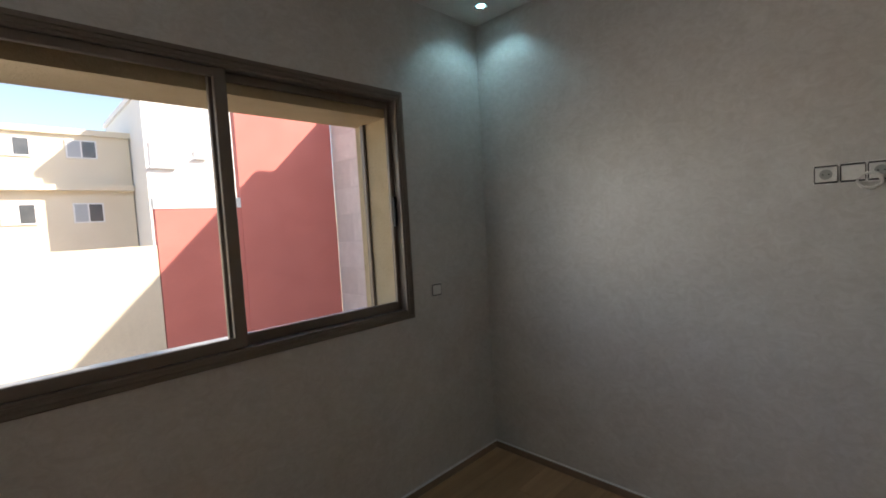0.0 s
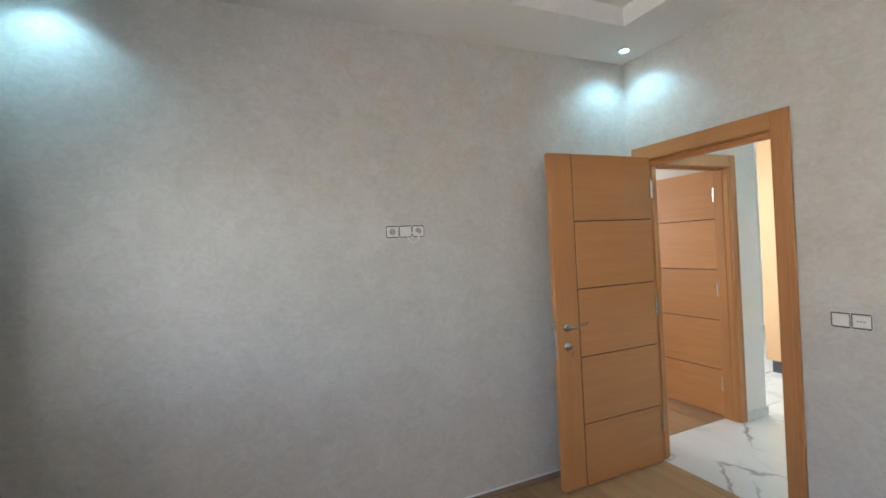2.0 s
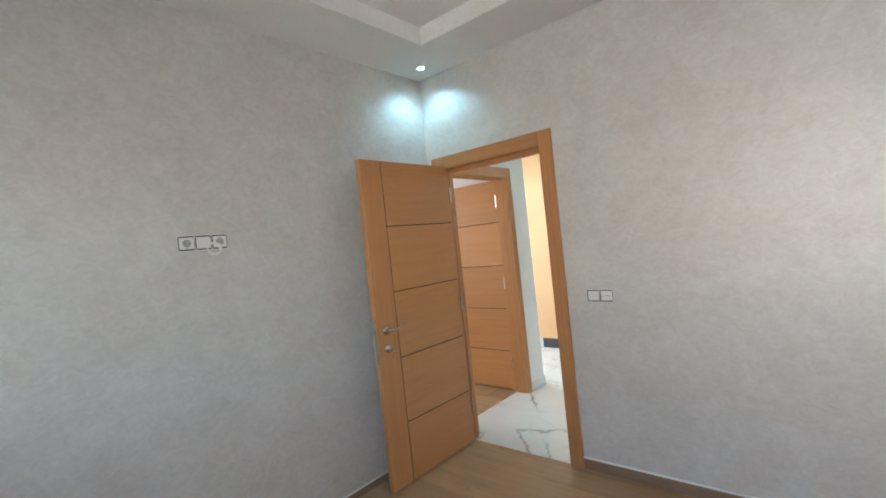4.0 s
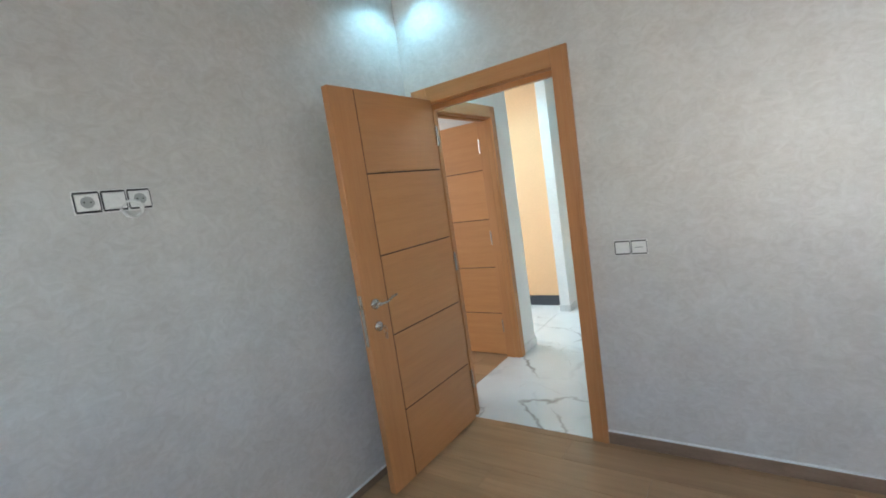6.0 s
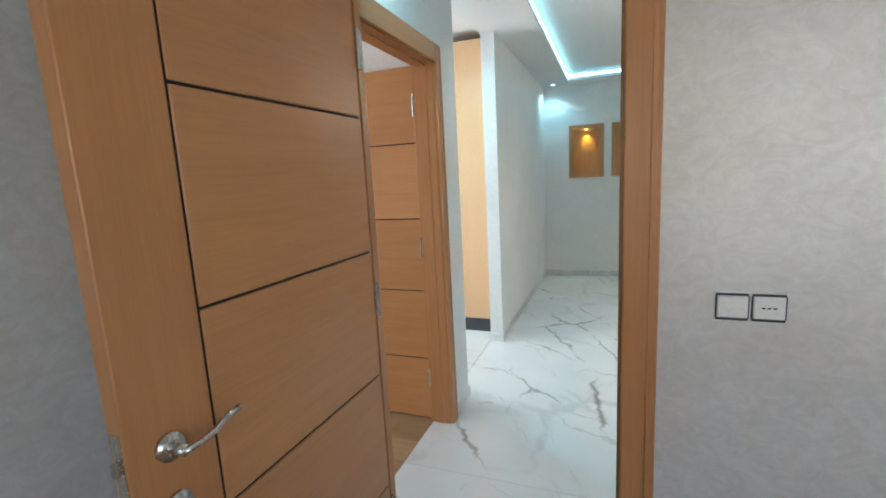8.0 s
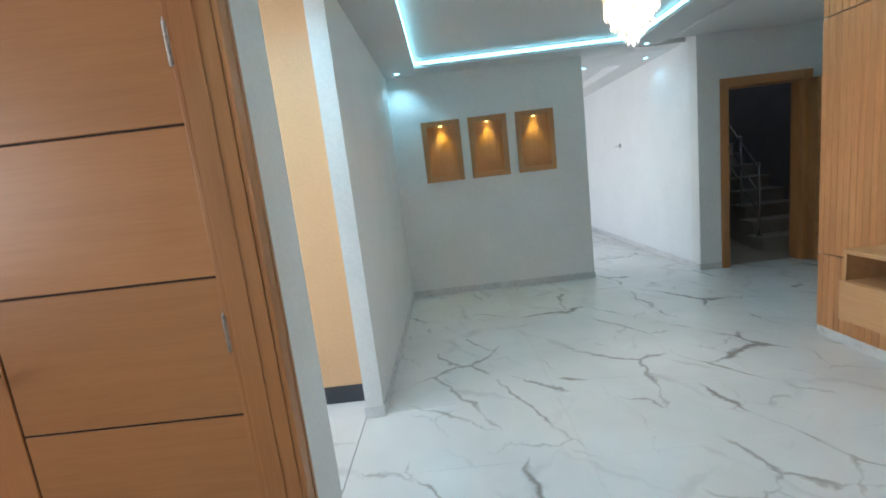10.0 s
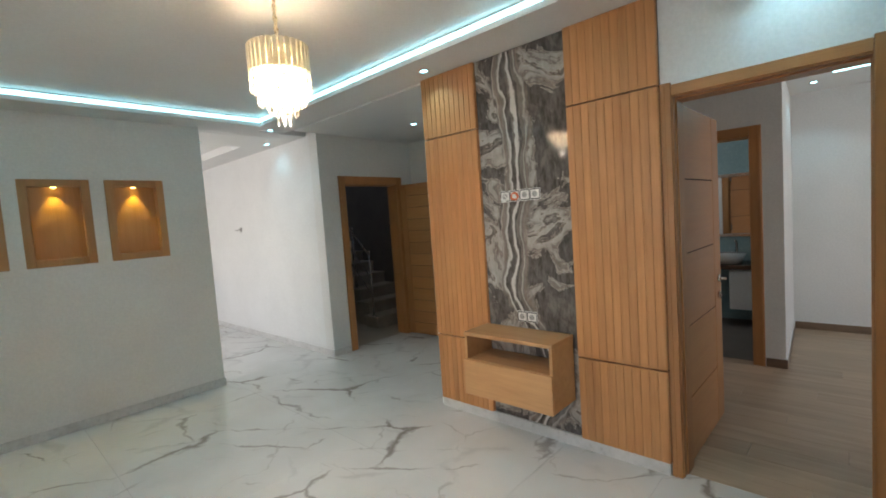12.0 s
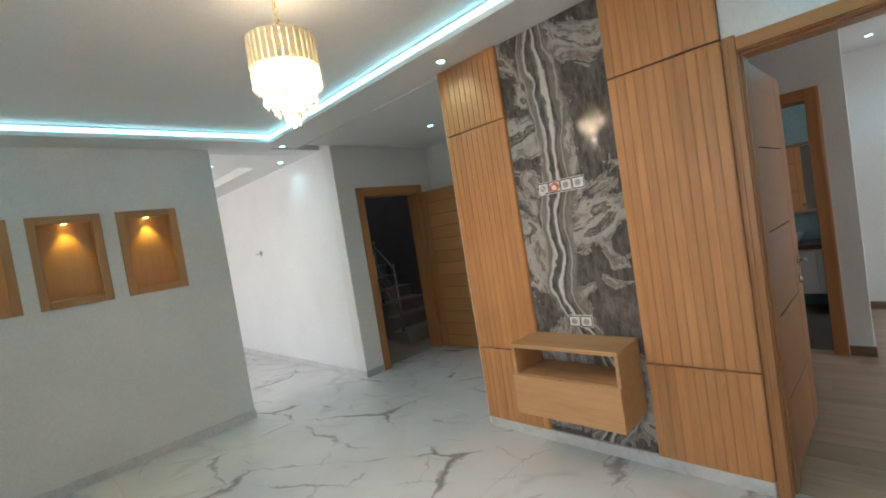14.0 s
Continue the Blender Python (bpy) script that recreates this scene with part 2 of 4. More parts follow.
    fine = noise_of(nt, coords(nt, (1, 1, 0.35)), 34.0, 5, 0.62)
    col = mixc(nt, 0.14, col, ramp(nt, fine, [(0.35, (0.06, 0.052, 0.048)), (0.65, (0.66, 0.63, 0.60))]))
    nt.links.new(col, bsdf.inputs["Base Color"])
    bsdf.inputs["Roughness"].default_value = 0.06
    bsdf.inputs["Specular IOR Level"].default_value = 0.2
    return m


PEARL = pearl_plaster()
HALLWALL = plain("hall_plaster", (0.73, 0.72, 0.70), (0.79, 0.78, 0.76), 2.0, 0.5, 0.0, 55.0, 0.12, 0.003)
WHITEWALL = plain("white_plaster", (0.76, 0.765, 0.76), (0.82, 0.825, 0.82), 2.0, 0.6, 0.0, 60.0, 0.10, 0.003)
CEIL = plain("ceiling_paint", (0.74, 0.735, 0.72), (0.78, 0.775, 0.765), 1.5, 0.75, 0.0, 80.0, 0.05, 0.002)
TANREVEAL = plain("tan_render", (0.50, 0.385, 0.23), (0.58, 0.46, 0.29), 8.0, 0.9, 0.0, 90.0, 0.8, 0.006)
FRAMEBROWN = plain("taupe_aluminium", (0.17, 0.135, 0.11), (0.205, 0.165, 0.135), 6.0, 0.42, 0.35, 200.0, 0.04, 0.001)
DARKMETAL = plain("dark_metal", (0.03, 0.03, 0.03), (0.05, 0.05, 0.05), 8.0, 0.4, 0.8, 150.0, 0.05, 0.001)
STEEL = plain("brushed_steel", (0.56, 0.53, 0.49), (0.68, 0.65, 0.61), 8.0, 0.25, 1.0, 200.0, 0.04, 0.001)
DOORV = wood("door_veneer_upright", (0.405, 0.176, 0.063), (0.462, 0.208, 0.077), (0.510, 0.240, 0.094), "z", 0.38)
DOORH = wood("door_veneer_crossways_x", (0.441, 0.198, 0.072), (0.491, 0.228, 0.086), (0.531, 0.257, 0.102), "x", 0.38)
SLATWOOD = wood("slat_oak", (0.460, 0.191, 0.069), (0.580, 0.260, 0.098), (0.660, 0.328, 0.137), "z", 0.40, 9.0)
CABWOODY = wood("cabinet_veneer", (0.48, 0.25, 0.105), (0.56, 0.305, 0.135), (0.63, 0.36, 0.17), "y", 0.40)
PLANKX = wood("laminate_plank_x", (0.288, 0.162, 0.079), (0.396, 0.237, 0.124), (0.495, 0.311, 0.173), "x", 0.36, 11.0, 0.6)
PLANKY = wood("laminate_plank_y", (0.35, 0.25, 0.165), (0.47, 0.35, 0.245), (0.58, 0.45, 0.33), "y", 0.36, 11.0, 0.6)
GROOVE = plain("groove_dark", (0.03, 0.014, 0.008), (0.045, 0.022, 0.012), 10.0, 0.8)
TILE = vein_tile()
SKIRTTILE = plain("grey_veined_skirting", (0.54, 0.53, 0.515), (0.72, 0.715, 0.70), 5.0, 0.3, 0.0, 30.0, 0.03, 0.002)
GROUT = plain("grout", (0.58, 0.58, 0.57), (0.64, 0.64, 0.63), 5.0, 0.8)
MARBLE = marble_panel()
SKIRTWOOD = plain("brown_skirting_tile", (0.19, 0.125, 0.085), (0.27, 0.185, 0.13), 6.0, 0.4, 0.0, 50.0, 0.05, 0.002, 0.0, (1, 1, 4))
CAULK = plain("white_sealant", (0.70, 0.71, 0.72), (0.76, 0.77, 0.78), 9.0, 0.5)
PLASTIC = plain("white_plastic", (0.74, 0.73, 0.71), (0.78, 0.77, 0.75), 5.0, 0.3, 0.0, 80.0, 0.02, 0.001)
GREYTRIM = plain("dark_chrome_trim", (0.035, 0.035, 0.037), (0.05, 0.05, 0.053), 5.0, 0.35, 0.2, 80.0, 0.02, 0.001)
SOCKETHOLE = plain("socket_inset", (0.34, 0.34, 0.33), (0.40, 0.40, 0.39), 5.0, 0.5)
ORANGEWIRE = plain("orange_conduit", (0.75, 0.16, 0.06), (0.80, 0.20, 0.08), 9.0, 0.5)
PEACH = plain("peach_lacquer", (0.62, 0.385, 0.205), (0.66, 0.415, 0.225), 2.0, 0.35, 0.0, 60.0, 0.03, 0.001, 0.0, (1, 1, 1), 0.04)
PLINTH = plain("black_plinth", (0.035, 0.04, 0.05), (0.05, 0.055, 0.065), 4.0, 0.4)
NICHEWOOD = wood("niche_veneer", (0.414, 0.202, 0.077), (0.486, 0.244, 0.099), (0.540, 0.286, 0.126), "z", 0.45)
GOLD = plain("pale_gold", (0.74, 0.62, 0.42), (0.86, 0.74, 0.54), 8.0, 0.28, 0.55, 120.0, 0.03, 0.001)
BRASS = plain("brass", (0.60, 0.42, 0.14), (0.74, 0.55, 0.22), 9.0, 0.25, 0.9, 150.0, 0.03, 0.001)
STAIRSTONE = plain("stair_stone", (0.30, 0.26, 0.21), (0.40, 0.35, 0.29), 5.0, 0.4, 0.0, 40.0, 0.05, 0.002)
# dark tone puts the stairwell's dimness into the colour; bathroom floor shares it
STAIRWALL = plain("stairwell_dim_tone", (0.11, 0.10, 0.092), (0.15, 0.135, 0.124), 3.0, 0.7)
BATHTILE = plain("teal_bath_tile", (0.20, 0.32, 0.34), (0.26, 0.38, 0.40), 4.0, 0.25)
CERAMIC = plain("ceramic_white", (0.76, 0.77, 0.77), (0.80, 0.81, 0.81), 4.0, 0.12, 0.0, 60.0, 0.0)
DARKTOP = plain("dark_stone_top", (0.07, 0.04, 0.03), (0.12, 0.07, 0.05), 20.0, 0.2)
REDRENDER = plain("red_render", (0.62, 0.20, 0.17), (0.70, 0.24, 0.205), 1.2, 0.9, 0.0, 30.0, 0.4, 0.01)
CREAMRENDER = plain("cream_render", (0.72, 0.64, 0.50), (0.82, 0.74, 0.60), 0.8, 0.9, 0.0, 20.0, 0.4, 0.01)
WHITERENDER = plain("white_render", (0.80, 0.80, 0.79), (0.87, 0.87, 0.86), 0.8, 0.9, 0.0, 20.0, 0.3, 0.01)
BLOCK = plain("concrete_block", (0.72, 0.69, 0.65), (0.86, 0.83, 0.79), 3.0, 0.95, 0.0, 25.0, 0.8, 0.01, 5.0)
MORTAR = plain("mortar", (0.68, 0.655, 0.62), (0.76, 0.73, 0.69), 5.0, 0.95)
EARTH = plain("yard_earth", (0.30, 0.25, 0.19), (0.40, 0.34, 0.26), 0.6, 0.95, 0.0, 12.0, 0.6, 0.02)
SHUTTER = plain("grey_shutter", (0.42, 0.45, 0.48), (0.48, 0.51, 0.54), 2.0, 0.6)
DARKPANE = plain("far_dark_pane", (0.09, 0.10, 0.11), (0.14, 0.15, 0.16), 2.0, 0.15)
LEDSTRIP = glow("led_strip_light", (0.36, 0.85, 1.0), 1.6)
LEDSPOT = glow("led_spot_light", (0.30, 0.80, 1.0), 3.2)
WARMSPOT = glow("warm_spot_light", (1.0, 0.80, 0.22), 4.0)
BULB = glow("chandelier_bulb", (1.0, 0.88, 0.68), 16.0)
MIRROR_M, _nt, _b = shader("mirror_glass")
_b.inputs["Base Color"].default_value = (0.8, 0.82, 0.82, 1)
_b.inputs["Metallic"].default_value, _b.inputs["Roughness"].default_value = 1.0, 0.03
GLASS, _nt, _b = shader("window_glass")
_b.inputs["Base Color"].default_value = (0.97, 0.98, 0.98, 1)
_b.inputs["Transmission Weight"].default_value, _b.inputs["Roughness"].default_value, _b.inputs["IOR"].default_value = 1.0, 0.0, 1.02
CRYSTAL, _nt, _b = shader("crystal")
_b.inputs["Base Color"].default_value = (1.0, 0.97, 0.90, 1)
_b.inputs["Transmission Weight"].default_value, _b.inputs["Roughness"].default_value, _b.inputs["IOR"].default_value = 0.85, 0.12, 1.35
AMBERROD, _nt, _b = shader("champagne_crystal")
_b.inputs["Base Color"].default_value = (0.93, 0.84, 0.62, 1)
_b.inputs["Transmission Weight"].default_value, _b.inputs["Roughness"].default_value, _b.inputs["IOR"].default_value = 0.25, 0.25, 1.4

# ---- building helpers ----
def box(bm, x0, x1, y0, y1, z0, z1):
    lo = (min(x0, x1), min(y0, y1), min(z0, z1))
    hi = (max(x0, x1), max(y0, y1), max(z0, z1))
    vs = [bm.verts.new((x, y, z)) for x in (lo[0], hi[0]) for y in (lo[1], hi[1]) for z in (lo[2], hi[2])]
    for f in ((0, 1, 3, 2), (4, 6, 7, 5), (0, 4, 5, 1), (2, 3, 7, 6), (0, 2, 6, 4), (1, 5, 7, 3)):
        bm.faces.new([vs[i] for i in f])
    return bm


def rounded(bm, width, segments=2):
    bmesh.ops.recalc_face_normals(bm, faces=bm.faces)
    bmesh.ops.bevel(bm, geom=list(bm.edges), offset=width, segments=segments, profile=0.5, affect="EDGES", clamp_overlap=True)
    return bm


def cyl(bm, place, radius, depth, axis="z", segments=24, radius2=None):
    turn = {"z": Matrix(), "x": Matrix.Rotation(radians(90), 4, "Y"), "y": Matrix.Rotation(radians(-90), 4, "X")}[axis]
    bmesh.ops.create_cone(bm, cap_ends=True, segments=segments, radius1=radius, radius2=radius if radius2 is None else radius2, depth=depth,
                          matrix=Matrix.Translation(place) @ turn)
    return bm


def ball(bm, place, radius, squash=(1, 1, 1), u=16, v=10):
    bmesh.ops.create_uvsphere(bm, u_segments=u, v_segments=v, radius=radius, matrix=Matrix.Translation(place) @ Matrix.Diagonal((*squash, 1)))
    return bm


def tube(bm, points, radius, segments=10):
    """A round bar along a line of points."""
    pts = [Vector(p) for p in points]
    rings = []
    for i, p in enumerate(pts):
        way = (pts[min(i + 1, len(pts) - 1)] - pts[max(i - 1, 0)]).normalized()
        side = way.cross(Vector((0.13, 0.31, 0.94))).normalized()
        up = side.cross(way)
        rings.append([bm.verts.new(p + radius * (math.cos(a) * side + math.sin(a) * up)) for a in (2 * math.pi * k / segments for k in range(segments))])
    for a, b in zip(rings, rings[1:]):
        for k in range(segments):
            bm.faces.new((a[k], a[(k + 1) % segments], b[(k + 1) % segments], b[k]))
    bm.faces.new(rings[0][::-1])
    bm.faces.new(rings[-1])
    return bm


def mesh_of(name, bm, material, smooth=False):
    bmesh.ops.recalc_face_normals(bm, faces=bm.faces)
    data = bpy.data.meshes.new(name)
    bm.to_mesh(data)
    bm.free()
    data.materials.append(material)
    if smooth:
        for p in data.polygons:
            p.use_smooth = True
    return data


def part(name, bm, material, parent=None, label="", smooth=False):
    ob = new(name, mesh_of(name, bm, material, smooth))
    if parent:
        ob.parent = parent
    if label:
        ob["label"] = label
    return ob


def empty(name, m=None):
    ob = new(name)
    if m is not None:
        ob.matrix_world = m
    return ob


def setting(name, bm, material, label="", category=""):
    return tagged(part(name, bm, material), label, category, "", "structure")


def wall(name, run, c0, c1, a0, a1, z0, z1, material, holes=(), label="", category="wall"):
    """A wall that runs along one axis, with openings (start, end, bottom, top) right through it."""
    bm = bmesh.new()

    def put(a, b, lo, hi):
        if b - a > 1e-4 and hi - lo > 1e-4:
            box(bm, *((a, b, c0, c1) if run == "x" else (c0, c1, a, b)), lo, hi)

    at = a0
    for s, e, lo, hi in sorted(holes):
        put(at, s, z0, z1)
        put(s, e, z0, lo)
        put(s, e, hi, z1)
        at = e
    put(at, a1, z0, z1)
    return setting(name, bm, material, label, category)


def slab(name, x0, x1, y0, y1, z0, z1, material, label="", category=""):
    return setting(name, box(bmesh.new(), x0, x1, y0, y1, z0, z1), material, label, category)


TOP = 3.0
HALL_Z = 2.562
R1_Z = 2.76
# ---- room with the window ----
RX0, RX1, RY0, RY1 = -0.21, 3.60, -3.455, 0.02
# opening runs on past the visible part to hold the sky fill lamp
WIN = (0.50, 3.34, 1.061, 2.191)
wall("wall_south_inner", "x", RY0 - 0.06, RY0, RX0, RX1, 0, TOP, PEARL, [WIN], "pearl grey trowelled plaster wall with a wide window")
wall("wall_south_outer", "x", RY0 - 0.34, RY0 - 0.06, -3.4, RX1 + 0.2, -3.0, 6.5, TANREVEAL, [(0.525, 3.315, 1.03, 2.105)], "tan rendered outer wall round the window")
wall("wall_west", "y", RX0 - 0.12, RX0, RY0 - 0.06, RY1 + 0.035, 0, TOP, PEARL, (), "pearl grey trowelled plaster wall with a silky sheen")
wall("wall_east", "y", RX1, RX1 + 0.15, RY0, RY1 + 0.1, 0, TOP, PEARL, (), "pearl grey trowelled plaster wall")
wall("wall_north_inner", "x", RY1, RY1 + 0.035, RX0, RX1, 0, TOP, PEARL, [(-0.05, 0.75, 0, 2.05)], "pearl grey trowelled plaster wall with a doorway")
wall("wall_hall_south", "x", RY1 + 0.035, 0.09, -0.165, 3.0, 0, TOP, HALLWALL, [(-0.05, 0.75, 0, 2.05)], "light grey plaster wall of the hall with a doorway")
wall("wall_hall_pier", "x", 0.09, 0.275, 1.7, 2.945, 0, TOP, HALLWALL, (), "light grey plaster pier beside the bedroom door")

# ---- hall ----
HX0, HX1 = -0.165, 2.945
wall("wall_hall_west_door", "y", HX0 - 0.11, HX0, 0.09, 1.39, 0, TOP, HALLWALL, [(0.20, 1.045, 0, 2.05)], "light grey plaster partition with a doorway")
wall("wall_partition_kitchen", "x", 1.28, 1.39, -3.4, HX0 - 0.11, 0, TOP, HALLWALL, (), "light plaster partition beside the kitchen")
wall("wall_hall_west", "y", HX0 - 0.11, HX0, 2.406, 5.114, 0, TOP, HALLWALL, (), "light grey plaster partition with a square end")
NX = ((0.169, 0.612), (0.706, 1.149), (1.250, 1.688))
NZ0, NZ1 = 1.350, 2.040
wall("wall_niches", "x", 5.114, 5.234, HX0 - 0.11, 2.047, 0, TOP, HALLWALL, [(a + 0.03, b - 0.03, NZ0 + 0.03, NZ1 - 0.03) for a, b in NX],
     "light grey plaster wall with three wooden niches")
wall("wall_niches_back", "x", 5.234, 5.34, HX0 - 0.11, 2.047, 0, TOP, WHITEWALL, (), "white plaster wall")
wall("wall_hall_east", "y", HX1, HX1 + 0.165, 0.09, 2.945, 0, TOP, WHITEWALL, [(0.374, 1.14, 0, 2.07)], "white plaster wall with a doorway and wood panelling")
wall("wall_recess_south", "x", 2.845, 2.945, HX1 + 0.165, 4.75, 0, TOP, HALLWALL)
wall("wall_recess_east", "y", 4.65, 4.75, 2.945, 4.903, 0, TOP, HALLWALL)
wall("wall_stairs", "x", 4.903, 5.063, 3.21, 4.75, 0, TOP, HALLWALL, [(3.535, 4.36, 0, 2.01)], "light grey plaster wall with the stair doorway")
wall("wall_living_east", "y", 3.21, 3.37, 5.063, 9.2, 0, TOP, WHITEWALL, (), "bright white plaster wall")
wall("wall_living_north", "x", 9.05, 9.2, -2.4, 3.21, 0, TOP, WHITEWALL, (), "white plaster end wall")
wall("wall_living_west", "y", -2.5, -2.35, 5.234, 9.2, 0, TOP, WHITEWALL, [(6.1, 8.3, 0.9, 2.3)], "white plaster wall with an unseen window opening")
wall("wall_living_south", "x", 5.234, 5.34, -2.4, HX0 - 0.11, 0, TOP, WHITEWALL)
# kitchen and side room
# unseen wall and window, placed to light the square wall end
wall("wall_kitchen_west", "y", -2.48, -2.38, 1.39, 5.114, 0, TOP, WHITEWALL, [(1.43, 2.17, 0.98, 2.32)], "white plaster wall with an unseen window opening")
wall("wall_side_room_west", "y", -3.4, -3.3, -2.6, 1.28, 0, TOP, WHITEWALL, [(-1.2, 0.1, 1.1, 2.3)], "white plaster wall with an unseen window opening")
wall("wall_kitchen_north", "x", 5.114, 5.234, -2.48, HX0 - 0.11, 0, TOP, WHITEWALL)
wall("wall_side_room_south", "x", -2.7, -2.6, -3.4, RX0 - 0.12, 0, TOP, WHITEWALL)
wall("wall_side_room_corner", "y", RX0 - 0.12, HX0 - 0.11, RY1 + 0.035, 0.09, 0, TOP, WHITEWALL)
# back bedroom and bathroom
wall("wall_bedroom_north", "x", 2.745, 2.845, HX1 + 0.165, 5.24, 0, TOP, WHITEWALL)
wall("wall_bathroom_front", "y", 5.14, 5.24, 0.878, 2.745, 0, TOP, WHITEWALL, [(1.11, 1.87, 0, 2.05)], "white plaster wall with the bathroom doorway")
SKEW = Matrix.Translation((5.14, 0.878, 0)) @ Matrix.Rotation(radians(2.45), 4, "Z") @ Matrix.Translation((-5.14, -0.878, 0))
wall("wall_bedroom_return", "x", 0.878, 0.93, 5.24, 6.70, 0, TOP, WHITEWALL, (), "white plaster return wall").matrix_world = SKEW
wall("wall_bedroom_far", "y", 6.70, 6.82, -3.1, 0.978, 0, TOP, WHITEWALL, (), "pale grey plaster wall")
# opening invented for the back bedroom's fill lamp
wall("wall_bedroom_south", "x", -3.1, -3.0, 3.75, 6.82, 0, TOP, WHITEWALL, [(4.2, 5.8, 1.0, 2.2)])
wall("wall_bedroom_west", "y", 3.75, 3.85, -3.1, 0.02, 0, TOP, WHITEWALL)
wall("wall_bedroom_stub", "x", 0.02, 0.09, 3.0, 3.85, 0, TOP, WHITEWALL)
wall("wall_bath_far", "y", 6.90, 7.0, 0.978, 2.845, 0, TOP, BATHTILE, (), "teal glazed bathroom wall")
wall("wall_bath_north", "x", 2.745, 2.845, 5.24, 6.9, 0, TOP, BATHTILE)
wall("wall_bath_south", "x", 0.978, 1.0, 5.24, 6.9, 0, TOP, BATHTILE)
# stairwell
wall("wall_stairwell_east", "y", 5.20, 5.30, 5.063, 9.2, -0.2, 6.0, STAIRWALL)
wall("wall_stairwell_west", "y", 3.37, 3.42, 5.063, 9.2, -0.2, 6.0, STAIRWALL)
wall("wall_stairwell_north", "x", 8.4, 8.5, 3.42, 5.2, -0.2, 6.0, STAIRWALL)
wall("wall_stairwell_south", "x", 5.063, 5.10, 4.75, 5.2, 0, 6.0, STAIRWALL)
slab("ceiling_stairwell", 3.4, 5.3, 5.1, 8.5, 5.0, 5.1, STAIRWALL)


def tray_ceiling(name, x0, x1, y0, y1, hole, low, high, label):
    """A dropped border round a raised middle."""
    hx0, hx1, hy0, hy1 = hole
    bm = bmesh.new()
    box(bm, x0, hx0, y0, y1, low, high)
    box(bm, hx1, x1, y0, y1, low, high)
    box(bm, hx0, hx1, y0, hy0, low, high)
    box(bm, hx0, hx1, hy1, y1, low, high)
    box(bm, x0, x1, y0, y1, high, high + 0.08)
    return setting(name, bm, CEIL, label, "ceiling")


TRAY = (0.185, 2.515, 0.55, 4.80)
cove = bmesh.new()
box(cove, HX0 - 0.11, TRAY[0], 0.09, 5.114, HALL_Z, HALL_Z + 0.078)
box(cove, TRAY[1], 2.62, 0.09, 5.114, HALL_Z, HALL_Z + 0.078)
box(cove, TRAY[0], TRAY[1], 0.09, TRAY[2], HALL_Z, HALL_Z + 0.078)
box(cove, TRAY[0], TRAY[1], TRAY[3], 5.114, HALL_Z, HALL_Z + 0.078)
setting("ceiling_hall", cove, CEIL, "white dropped ceiling border round a lit tray", "ceiling")
slab("ceiling_hall_upper", HX0 - 0.11, 2.945, 0.09, 5.114, 2.644, 2.78, CEIL, "white raised ceiling of the hall", "ceiling")
slab("ceiling_hall_edge", 2.62, 2.945, 0.09, 5.114, 2.590, 2.642, CEIL, "white ceiling strip along the wood panelling", "ceiling")
tray_ceiling("ceiling_room", RX0, RX1, RY0, RY1, (0.23, 3.15, -3.0, -0.42), R1_Z, 2.87, "white dropped ceiling with a raised tray")
slab("ceiling_recess", 2.945, 4.65, 2.945, 4.903, 2.575, 2.72, CEIL, "white ceiling of the stair recess", "ceiling")
tray_ceiling("ceiling_living", -2.35, 3.21, 5.34, 9.05, (-1.8, 2.84, 6.02, 8.5), 2.572, 2.665, "white dropped ceiling with a raised tray")
slab("ceiling_gap", 2.047, 3.21, 5.114, 5.34, 2.574, 2.88, CEIL)
slab("ceiling_kitchen", -2.38, HX0 - 0.11, 1.39, 5.114, 2.68, 2.76, CEIL)
slab("ceiling_side_room", -3.3, HX0 - 0.11, -2.6, 1.28, 2.72, 2.82, CEIL)
tray_ceiling("ceiling_bedroom", 3.11, 6.70, -3.0, 2.745, (3.8, 5.90, -2.4, 0.57), 2.59, 2.70, "white dropped ceiling with a raised tray")
slab("ceiling_bath", 5.24, 6.9, 1.0, 2.745, 2.50, 2.57, CEIL)
# gap over the stairwell lets the added fill lamp shine down
roof = bmesh.new()
for a, b, c, d in ((-3.4, 7.2, -3.7, 5.10), (-3.4, 3.42, 5.10, 9.25), (5.20, 7.2, 5.10, 9.25), (3.42, 5.20, 8.4, 9.25)):
    box(roof, a, b, c, d, 3.0, 3.2)
setting("roof", roof, CREAMRENDER, "flat roof slab open over the stairwell", "roof")

# LED cove strips on the tray's rim
for n, (a, b, c, d) in enumerate(((TRAY[0], TRAY[0] + 0.004, TRAY[2], TRAY[3]), (TRAY[1] - 0.004, TRAY[1], TRAY[2], TRAY[3]),
                                  (TRAY[0], TRAY[1], TRAY[2], TRAY[2] + 0.004), (TRAY[0], TRAY[1], TRAY[3] - 0.004, TRAY[3]))):
    strip = part("led_strip", box(bmesh.new(), a, b, c, d, HALL_Z + 0.036, HALL_Z + 0.066), LEDSTRIP)
    tagged(strip, "glowing cool white LED strip along the ceiling tray", "light strip", "ceiling tray strips")

strip = part("led_strip", box(bmesh.new(), 5.896, 5.90, -2.4, 0.57, 2.594, 2.650), LEDSTRIP)
tagged(strip, "glowing cool white LED strip along the bedroom ceiling tray", "light strip")

# ---- floors' beds; planks and tiles are laid last ----
floor_hall = slab("floor_hall", HX0 - 0.12, 3.0, 0.02, 9.2, -0.12, -0.012, GROUT, "polished white porcelain floor with grey veins", "floor")
